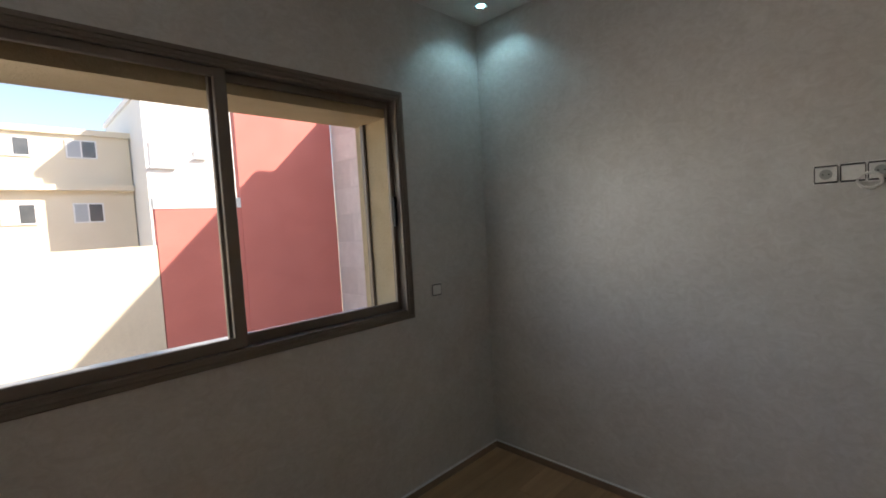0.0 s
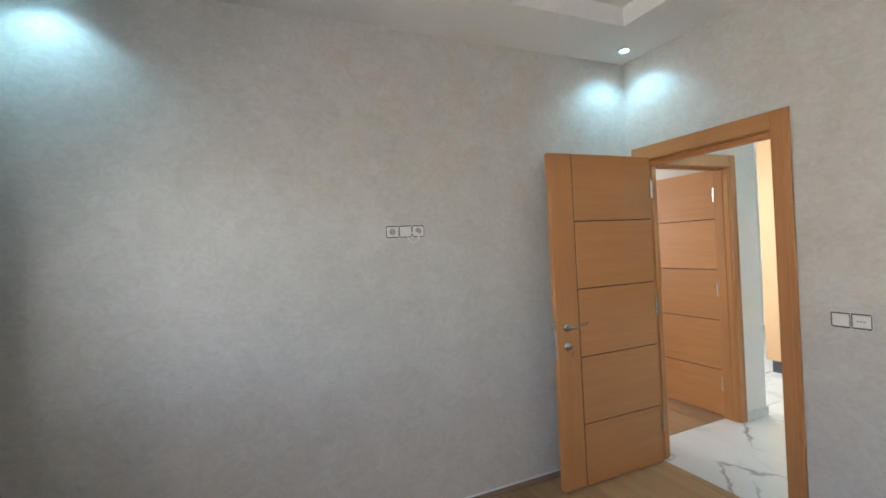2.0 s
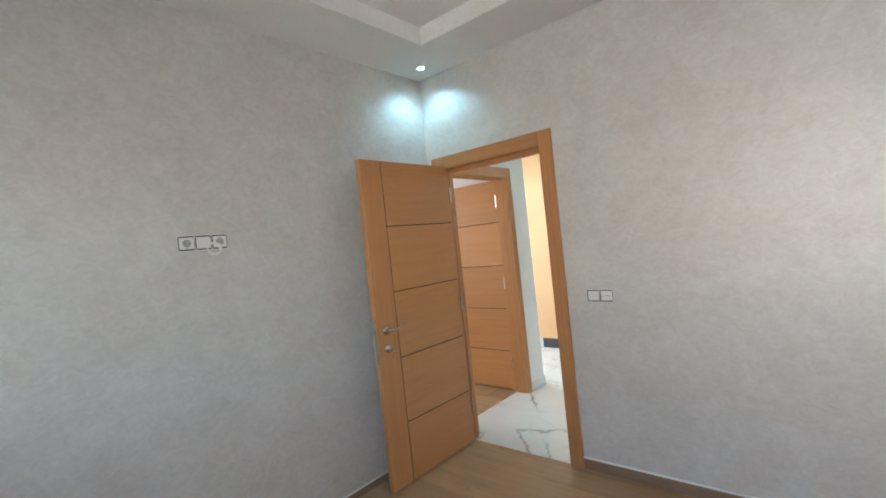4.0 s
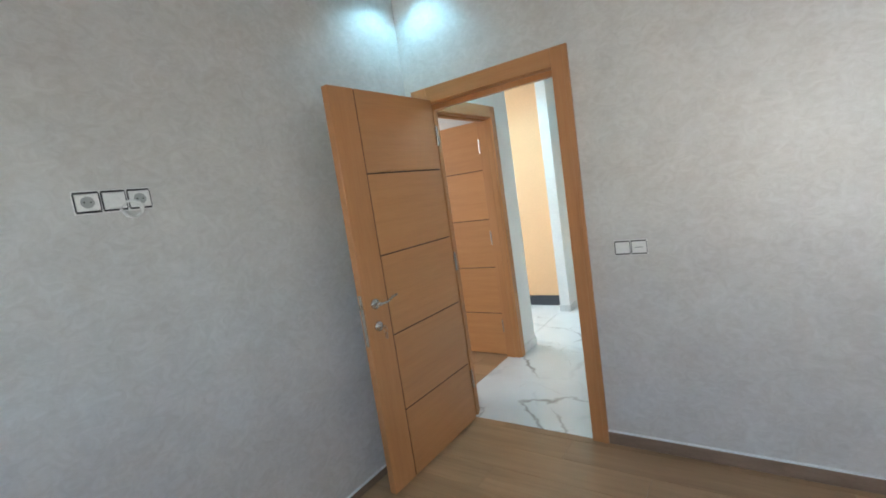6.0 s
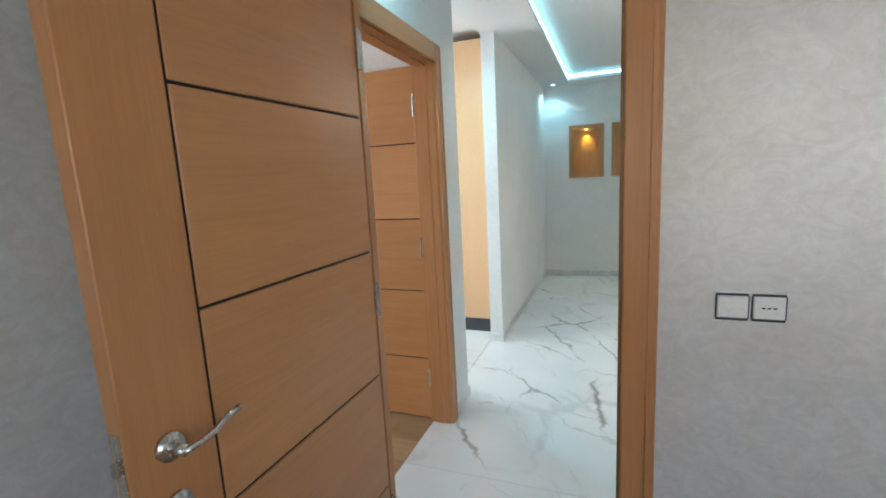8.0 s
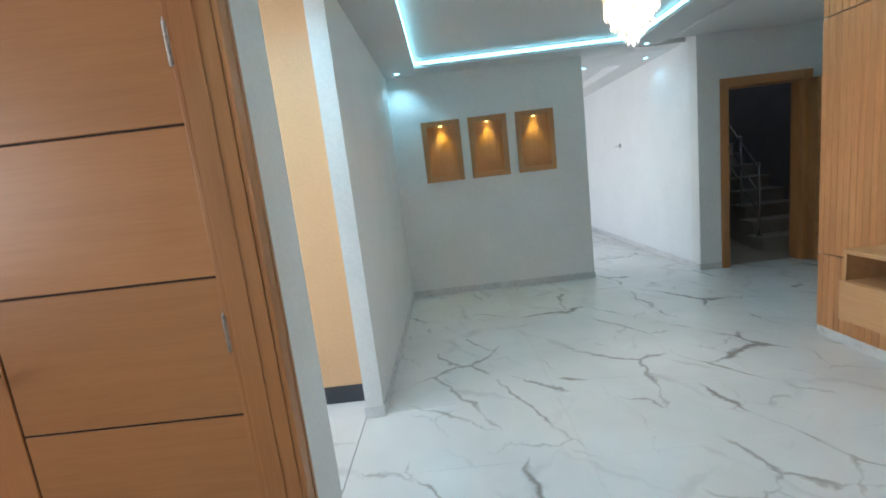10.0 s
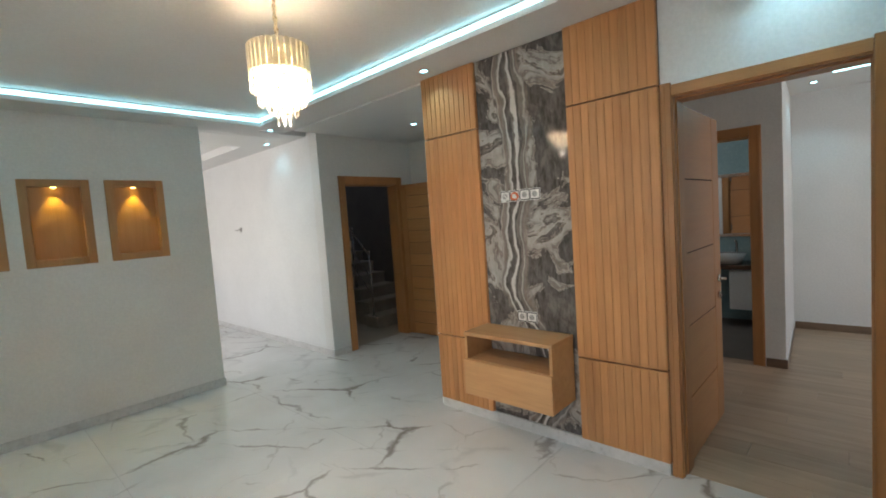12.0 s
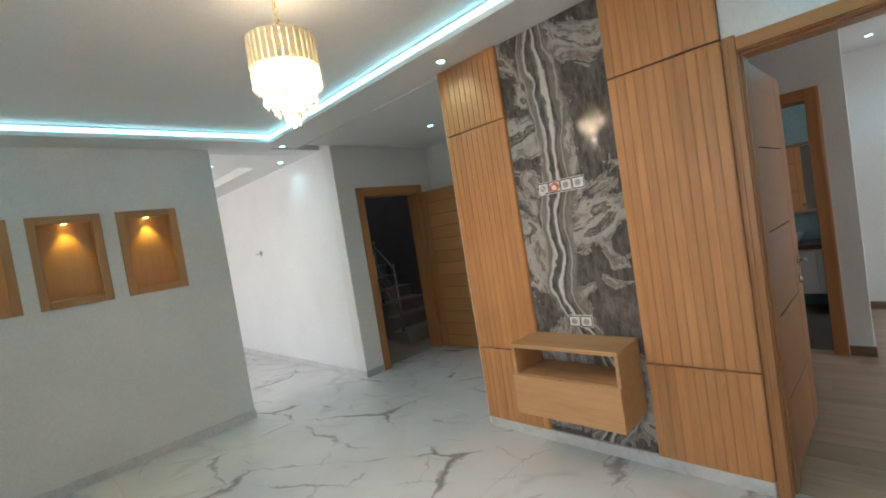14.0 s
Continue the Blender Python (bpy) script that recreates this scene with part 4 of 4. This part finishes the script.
slat_panel(2.393, 2.907, 11, "orange oak slatted panel in three tiers beside the marble")
slat_panel(1.191, 1.709, 11, "orange oak slatted panel in three tiers beside the doorway")
bm = box(bmesh.new(), HX1 - 0.016, HX1, 1.7095, 2.3925, 0.077, 2.588)
tagged(part("marble_panel", bm, MARBLE), "glossy dark taupe marble sheet with pale veins", "wall panel")


def tv_cabinet():
    x0, x1, y0, y1, z0, z1 = 2.632, 2.903, 1.737, 2.397, 0.320, 0.740
    root = tagged(empty("tv_cabinet", pose(0, 0, 0)), "floating light oak TV cabinet with open shelf and drawer", "cabinet")
    part("top", rounded(box(bmesh.new(), x0 - 0.004, x1, y0 - 0.003, y1 + 0.003, z1 - 0.024, z1), 0.002, 1), CABWOODY, root)
    part("side_panel", rounded(box(bmesh.new(), x0, x1, y0, y0 + 0.020, z0, z1 - 0.0245), 0.002, 1), CABWOODY, root)
    part("side_panel", rounded(box(bmesh.new(), x0, x1, y1 - 0.020, y1, z0, z1 - 0.0245), 0.002, 1), CABWOODY, root)
    part("shelf", rounded(box(bmesh.new(), x0 + 0.004, x1, y0 + 0.0205, y1 - 0.0205, 0.540, 0.557), 0.002, 1), CABWOODY, root)
    part("bottom", rounded(box(bmesh.new(), x0 + 0.02, x1, y0 + 0.0205, y1 - 0.0205, z0, z0 + 0.018), 0.002, 1), CABWOODY, root)
    part("drawer_front", rounded(box(bmesh.new(), x0 - 0.020, x0 - 0.0005, y0 - 0.001, y1 + 0.001, z0 - 0.002, 0.555), 0.002, 1), CABWOODY, root, "plain handleless oak drawer front")


tv_cabinet()
plate_row("wall_socket", pose(HX1 - 0.016, 2.231, 1.597, 0, 0, -90), 4, "white four-gang wall socket with loose cables", ("socket", "blank", "socket", "socket"), 0.077)
coil("cable_coil", pose(HX1 - 0.016, 2.115, 1.632, 0, 0, -90), 0.026, 0.007, ORANGEWIRE, 2, "short loop of orange conduit hanging from the sockets")
coil("cable_coil", pose(HX1 - 0.016, 2.20, 1.622, 0, 0, -90), 0.022, 0.004, PLASTIC, 2, "small loop of white cable at the sockets")
plate_row("wall_socket", pose(HX1 - 0.016, 2.148, 0.775, 0, 0, -90), 2, "white double wall socket above the cabinet", ("socket", "socket"), 0.076)


# ---- chandelier ----
def chandelier(x, y):
    root = tagged(empty("chandelier", pose(x, y, 0)), "gold chandelier with tiers of glowing crystal rods", "chandelier")
    top = 2.644
    bm = cyl(bmesh.new(), (0, 0, top - 0.010), 0.013, 0.020, "z", 16, 0.010)
    part("ceiling_hook", bm, GOLD, root, "small gold ceiling hook", True)
    for k in range(7):
        z = top - 0.035 - 0.026 * k
        pts = [(0.009 * math.cos(a) * (1 if k % 2 else 0), 0.009 * math.cos(a) * (0 if k % 2 else 1), z + 0.018 * math.sin(a)) for a in (2 * math.pi * j / 10 for j in range(11))]
        part("chain_link", tube(bmesh.new(), pts, 0.004, 6), GOLD, root, "", True)
    part("cable_sleeve", tube(bmesh.new(), [(0, 0, top - 0.02), (0.004, 0.003, top - 0.10), (0, 0, 2.44)], 0.006, 8), GOLD, root)
    for z, r in ((2.392, 0.134), (2.268, 0.131), (2.195, 0.105), (2.128, 0.066), (2.085, 0.030)):
        bm = bmesh.new()
        pts = [(r * math.cos(a), r * math.sin(a), z) for a in (2 * math.pi * j / 32 for j in range(33))]
        tube(bm, pts, 0.005, 6)
        for j in range(4):
            a = math.pi * j / 2
            tube(bm, [(0, 0, z), (r * math.cos(a), r * math.sin(a), z)], 0.003, 6)
        part("ring", bm, GOLD, root, "gold ring")
    # added plate that keeps the bulbs' light off the ceiling above
    part("top_plate", cyl(bmesh.new(), (0, 0, 2.399), 0.060, 0.006, "z", 36), GOLD, root, "round gold plate added to stop light upwards")
    part("stem", cyl(bmesh.new(), (0, 0, 2.24), 0.008, 0.32, "z", 12), GOLD, root)
    part("neck", cyl(bmesh.new(), (0, 0, 2.425), 0.016, 0.05, "z", 16, 0.008), GOLD, root, "turned gold neck", True)

    def rods(count, radius, z0, z1, half, material, name, tip):
        bm = bmesh.new()
        box(bm, -half, half, -half * 0.5, half * 0.5, z0 + tip, z1)
        rounded(bm, half * 0.3, 1)
        if tip:
            bmesh.ops.create_cone(bm, cap_ends=True, segments=6, radius1=0.002, radius2=half, depth=tip, matrix=Matrix.Translation((0, 0, z0 + tip / 2)))
        data = mesh_of(name, bm, material)
        for k in range(count):
            a = 2 * math.pi * k / count
            o = new(name, data)
            o.parent = root
            o.matrix_local = Matrix.Translation((radius * math.cos(a), radius * math.sin(a), 0)) @ Matrix.Rotation(a + math.pi / 2, 4, "Z")

    rods(32, 0.138, 2.268, 2.400, 0.0116, AMBERROD, "amber_rod", 0.0)
    rods(32, 0.139, 2.225, 2.266, 0.008, CRYSTAL, "crystal_drop", 0.018)
    rods(26, 0.137, 2.178, 2.240, 0.010, CRYSTAL, "crystal_rod", 0.02)
    rods(20, 0.105, 2.115, 2.195, 0.010, CRYSTAL, "crystal_rod", 0.02)
    rods(12, 0.066, 2.068, 2.130, 0.009, CRYSTAL, "crystal_rod", 0.02)
    rods(6, 0.032, 2.022, 2.090, 0.008, CRYSTAL, "crystal_rod", 0.02)
    for k in range(8):
        a = 2 * math.pi * k / 8
        part("bulb", ball(bmesh.new(), (0.095 * math.cos(a), 0.095 * math.sin(a), 2.215), 0.024, (1, 1, 1.3)), BULB, root, "glowing bulb", True)
    for k in range(4):
        a = 2 * math.pi * k / 4
        part("bulb", ball(bmesh.new(), (0.045 * math.cos(a), 0.045 * math.sin(a), 2.150), 0.022, (1, 1, 1.4)), BULB, root, "glowing bulb", True)


chandelier(1.505, 2.490)


# ---- kitchen units ----
def tall_unit():
    x0, x1, y0, y1 = -0.876, HX0 - 0.112, 2.618, 3.24
    root = tagged(empty("kitchen_unit", pose(0, 0, 0)), "tall peach lacquered kitchen unit on a black plinth", "cabinet")
    part("end_panel", rounded(box(bmesh.new(), x0, x1, y0, y0 + 0.020, 0.127, 2.592), 0.002, 1), PEACH, root)
    part("carcass", box(bmesh.new(), x0 + 0.022, x1, y0 + 0.021, y1, 0.127, 2.59), PEACH, root)
    part("plinth", box(bmesh.new(), x0 + 0.055, x1, y0 + 0.012, y1, 0.0, 0.125), PLINTH, root, "black plinth")
    for lo, hi in ((0.13, 0.90), (0.91, 1.95), (1.96, 2.585)):
        part("door", rounded(box(bmesh.new(), x0, x0 + 0.020, y0 + 0.023, y1, lo, hi), 0.002, 1), PEACH, root)


tall_unit()


def low_unit(y0, y1):
    root = tagged(empty("kitchen_unit", pose(0, 0, 0)), "kitchen unit with white fronts and dark rails", "cabinet", "kitchen units")
    x0, x1 = -0.94, HX0 - 0.112
    part("carcass", box(bmesh.new(), x0 + 0.022, x1, y0, y1, 0.113, 2.64), CERAMIC, root)
    part("plinth", box(bmesh.new(), x0 + 0.06, x1, y0, y1, 0.0, 0.112), PLINTH, root)
    zs = (0.115, 0.62, 1.10, 1.36, 1.80, 2.16, 2.63)
    for k, (lo, hi) in enumerate(zip(zs, zs[1:])):
        part("door", rounded(box(bmesh.new(), x0, x0 + 0.020, y0 + 0.002, y1 - 0.002, lo + 0.025, hi), 0.002, 1), PEACH if k == 3 else CERAMIC, root)
        part("rail", box(bmesh.new(), x0 + 0.012, x0 + 0.0215, y0 + 0.002, y1 - 0.002, lo + 0.001, lo + 0.024), PLINTH, root)


low_unit(3.245, 3.845)
low_unit(3.85, 4.45)


# ---- stairs behind the dark doorway ----
def stairs():
    root = tagged(empty("staircase", pose(0, 0, 0)), "dim stone staircase going up behind the doorway", "stairs", "", "structure")

    def edge(k):
        return 4.30 + 0.07 * min(k, 5)

    for k in range(10):
        y, z, x = 5.47 + 0.28 * k, 0.175 * (k + 1), edge(k)
        part("riser", box(bmesh.new(), x + 0.03, 5.20, y, y + 0.02, 0.0, z - 0.031), STAIRSTONE, root)
        part("tread", rounded(box(bmesh.new(), x, 5.20, y - 0.025, y + 0.28, z - 0.03, z), 0.005, 2), STAIRSTONE, root)
        part("stringer", box(bmesh.new(), x + 0.03, x + 0.06, y + 0.0205, y + 0.279, 0.0, z - 0.031), STAIRSTONE, root)
    rail = tagged(empty("stair_rail", pose(0, 0, 0)), "chrome stair rail with round posts", "railing")
    tops = []
    for k in (0, 2, 4, 6, 8):
        x, y, z = edge(k) + 0.05, 5.58 + 0.28 * k, 0.175 * (k + 1)
        part("post", cyl(bmesh.new(), (x, y, z + 0.46), 0.017, 0.92, "z", 16), STEEL, rail, "", True)
        part("post_foot", cyl(bmesh.new(), (x, y, z + 0.006), 0.035, 0.012, "z", 20), STEEL, rail, "", True)
        part("post_cap", ball(bmesh.new(), (x, y, z + 0.935), 0.026), STEEL, rail, "", True)
        tops.append((x, y, z))
    for dz, r in ((0.30, 0.008), (0.55, 0.008), (0.88, 0.014)):
        part("bar", tube(bmesh.new(), [(x, y, z + dz) for x, y, z in tops], r, 8), STEEL, rail, "", True)


stairs()

# wires left for a fitting on the living room wall
bm = bmesh.new()
cyl(bm, (3.206, 7.10, 1.56), 0.035, 0.008, "x", 20)
tube(bm, [(3.204, 7.10, 1.56), (3.18, 7.08, 1.57), (3.16, 7.12, 1.545), (3.155, 7.17, 1.56)], 0.006, 6)
tube(bm, [(3.204, 7.09, 1.56), (3.175, 7.04, 1.55), (3.165, 7.01, 1.52)], 0.006, 6)
tagged(part("wire_outlet", bm, SOCKETHOLE), "loose grey wires at an unfinished wall outlet", "cable")


# ---- bathroom seen through the bedroom ----
def vanity():
    root = tagged(empty("vanity_unit", pose(0, 0, 0)), "white wall-hung vanity with dark top and basin", "vanity")
    part("body", rounded(box(bmesh.new(), 6.45, 6.9, 1.03, 1.52, 0.215, 0.69), 0.004, 1), CERAMIC, root)
    part("drawer_front", rounded(box(bmesh.new(), 6.43, 6.449, 1.035, 1.275, 0.22, 0.675), 0.003, 1), CERAMIC, root)
    part("drawer_front", rounded(box(bmesh.new(), 6.43, 6.449, 1.280, 1.518, 0.22, 0.675), 0.003, 1), CERAMIC, root)
    part("top", rounded(box(bmesh.new(), 6.40, 6.9, 1.01, 2.0, 0.692, 0.742), 0.004, 1), DARKTOP, root)
    bm = bmesh.new()
    cyl(bm, (6.64, 1.58, 0.80), 0.15, 0.115, "z", 32, 0.21)
    part("basin", bm, CERAMIC, root, "white ceramic basin", True)
    bm = tube(bmesh.new(), [(6.83, 1.50, 0.743), (6.83, 1.50, 0.97), (6.80, 1.50, 1.0), (6.72, 1.50, 1.0)], 0.013, 10)
    part("tap", bm, STEEL, root, "chrome tap", True)


vanity()
mirror = tagged(empty("wall_mirror", pose(0, 0, 0)), "bathroom mirror in a patterned silver frame", "mirror")
part("mirror_glass", box(bmesh.new(), 6.885, 6.898, 1.245, 1.905, 1.08, 1.78), MIRROR_M, mirror)
for a, b, c, d in ((1.20, 1.244, 1.04, 1.82), (1.906, 1.95, 1.04, 1.82)):
    part("frame_side", rounded(box(bmesh.new(), 6.875, 6.899, a, b, c, d), 0.004, 1), STEEL, mirror)
for c, d in ((1.04, 1.079), (1.781, 1.82)):
    part("frame_rail", rounded(box(bmesh.new(), 6.875, 6.899, 1.245, 1.905, c, d), 0.004, 1), STEEL, mirror)

# ---- outside: yard, walls and houses ----
gb = bmesh.new()
box(gb, -300, 300, -600, 300, -3.3, -3.0)
setting("ground", gb, EARTH, "dusty bare yard ground", "ground")
GY = -14.0
tagged(part("garden_wall", box(bmesh.new(), -5.61, -2.70, GY - 0.25, GY, -3.0, 6.2), REDRENDER), "tall red rendered party wall half in shade", "wall")
low = tagged(empty("garden_wall", pose(0, 0, 0)), "low red rendered wall with a white top band", "wall")
part("wall_body", box(bmesh.new(), -2.70, -0.68, GY - 0.25, GY - 0.02, -3.0, 2.24), REDRENDER, low)
part("top_band", box(bmesh.new(), -2.70, -0.66, GY - 0.27, GY - 0.005, 2.242, 2.51), WHITERENDER, low)
tagged(part("garden_wall", box(bmesh.new(), -0.66, 14.0, GY - 0.25, GY - 0.03, -3.0, 1.37), CREAMRENDER), "cream rendered boundary wall in sunlight", "wall")


def block_wall():
    root = tagged(empty("block_wall", pose(0, 0, 0)), "bare concrete block wall with wide mortar joints", "wall")
    part("core", box(bmesh.new(), -5.83, -5.625, GY, -6.0, -3.0, 5.22), MORTAR, root)
    data = mesh_of("block", rounded(box(bmesh.new(), -0.012, 0.0, 0.022, 1.578, 0.020, 0.80), 0.010, 1), BLOCK)
    for k in range(10):
        for c in range(5):
            y = GY + 0.02 + c * 1.6 - (0.7 if k % 2 else 0.0)
            if y < GY:
                continue
            b = new("block", data)
            b.parent = root
            b.location = (-5.613, y, -3.0 + k * 0.82)


block_wall()


def house(name, x0, x1, y, depth, height, material, rows, label, band=None):
    root = tagged(empty(name, pose(0, 0, 0)), label, "house")
    part("wall", box(bmesh.new(), x0, x1, y - depth, y, -3.0, height), material, root)
    part("roof_parapet", box(bmesh.new(), x0 - 0.1, x1 + 0.1, y - depth, y + 0.12, height + 0.002, height + 0.25), material, root)
    if band:
        part("string_course", box(bmesh.new(), x0, x1, y + 0.002, y + 0.30, band, band + 0.25), material, root)
    for wx, wz, ww, wh, shut in rows:
        w = part("window", box(bmesh.new(), wx, wx + ww, y + 0.003, y + 0.05, wz, wz + wh), WHITERENDER, root)
        if shut:
            part("shutter", box(bmesh.new(), wx + 0.05, wx + ww - 0.05, y + 0.052, y + 0.07, wz + 0.05, wz + wh - 0.02), SHUTTER, w)
            part("sill", box(bmesh.new(), wx - 0.05, wx + ww + 0.05, y + 0.052, y + 0.14, wz - 0.08, wz - 0.002), SHUTTER, w)
        else:
            part("pane", box(bmesh.new(), wx + 0.06, wx + ww * 0.48, y + 0.052, y + 0.06, wz + 0.06, wz + wh - 0.06), DARKPANE, w)
            part("pane", box(bmesh.new(), wx + ww * 0.54, wx + ww - 0.06, y + 0.052, y + 0.06, wz + 0.06, wz + wh - 0.06), SHUTTER, w)


house("house", -2.55, 14.0, -26.0, 8.0, 6.1, CREAMRENDER,
      ((-1.36, 5.12, 1.06, 0.78, False), (0.78, 5.12, 1.06, 0.78, False), (-1.40, 2.38, 1.06, 0.85, False), (0.80, 2.38, 1.06, 0.85, False)), "cream two-storey house across the yard", 3.75)
house("house", -9.0, -2.6, -23.5, 8.0, 7.6, WHITERENDER, ((-3.66, 4.56, 0.9, 1.02, True), (-4.95, 5.03, 0.5, 0.30, True)), "white house with a closed grey shutter")

# unseen blocks, sized only for the stepped shadow they throw on the red wall
shade_blocks = tagged(empty("house", pose(0, 0, 0)), "unseen cream blocks shaped to cast the stepped shadow on the red wall", "house")
part("wall", box(bmesh.new(), -12.0, -8.0, -12.1, -10.63, -3.0, 7.3), CREAMRENDER, shade_blocks)
part("wall", box(bmesh.new(), -12.0, -7.4, -10.629, -4.5, -3.0, 7.55), CREAMRENDER, shade_blocks)
part("roof_parapet", box(bmesh.new(), -12.0, -8.0, -12.1, -10.63, 7.302, 7.5), CREAMRENDER, shade_blocks)

# ---- laid floors: tiles and planks ----
def lay(bed, name, x0, x1, y0, y1, w, h, material, gap, stagger=0.0):
    """Pieces of one size over a bed, cut at its edges; alike pieces share a mesh."""
    shared = {}
    rows = int(math.ceil((y1 - y0) / h))
    for r in range(rows):
        shift = (r * stagger) % 1.0 * w
        x = x0 - shift
        while x < x1 - 1e-6:
            a, b = max(x, x0), min(x + w, x1)
            c, d = y0 + r * h, min(y0 + (r + 1) * h, y1)
            x += w
            if b - a < 0.02 or d - c < 0.02:
                continue
            key = (round(b - a, 3), round(d - c, 3))
            if key not in shared:
                shared[key] = mesh_of(name, rounded(box(bmesh.new(), gap / 2, key[0] - gap / 2, gap / 2, key[1] - gap / 2, -0.011, 0.0), 0.0008, 1), material)
            o = new(name, shared[key])
            o.parent = bed
            o.location = (a, c, 0.0)


def lay_turned(bed, name, x0, x1, y0, y1, w, h, material, gap, stagger):
    """The same with the long side along y."""
    shared = {}
    cols = int(math.ceil((x1 - x0) / h))
    for r in range(cols):
        shift = (r * stagger) % 1.0 * w
        y = y0 - shift
        while y < y1 - 1e-6:
            a, b = max(y, y0), min(y + w, y1)
            c, d = x0 + r * h, min(x0 + (r + 1) * h, x1)
            y += w
            if b - a < 0.02 or d - c < 0.02:
                continue
            key = (round(b - a, 3), round(d - c, 3))
            if key not in shared:
                shared[key] = mesh_of(name, rounded(box(bmesh.new(), gap / 2, key[1] - gap / 2, gap / 2, key[0] - gap / 2, -0.011, 0.0), 0.0008, 1), material)
            o = new(name, shared[key])
            o.parent = bed
            o.location = (c, a, 0.0)


lay(floor_hall, "tile", HX0 - 0.115, 3.0, 0.03, 9.05, 1.2, 0.6, TILE, 0.0009, 0.0)
lay(floor_recess, "tile", 3.0, 4.64, 2.945, 5.0, 1.2, 0.6, TILE, 0.0009, 0.0)
lay(floor_recess, "tile", 3.0, 3.22, 5.0, 9.05, 1.2, 0.6, TILE, 0.0009, 0.0)
lay(floor_kitchen, "tile", -2.48, HX0 - 0.12, 1.39, 5.1, 1.2, 0.6, TILE, 0.0009, 0.0)
lay(floor_room, "plank", RX0, RX1, RY0 + 0.01, 0.028, 1.2, 0.19, PLANKX, 0.0012, 0.37)
lay(floor_side, "plank", -3.3, HX0 - 0.12, -2.6, 1.28, 1.2, 0.19, PLANKX, 0.0012, 0.37)
lay_turned(floor_bedroom, "plank", 3.0, 6.70, -3.0, 2.745, 1.2, 0.19, PLANKY, 0.0012, 0.37)
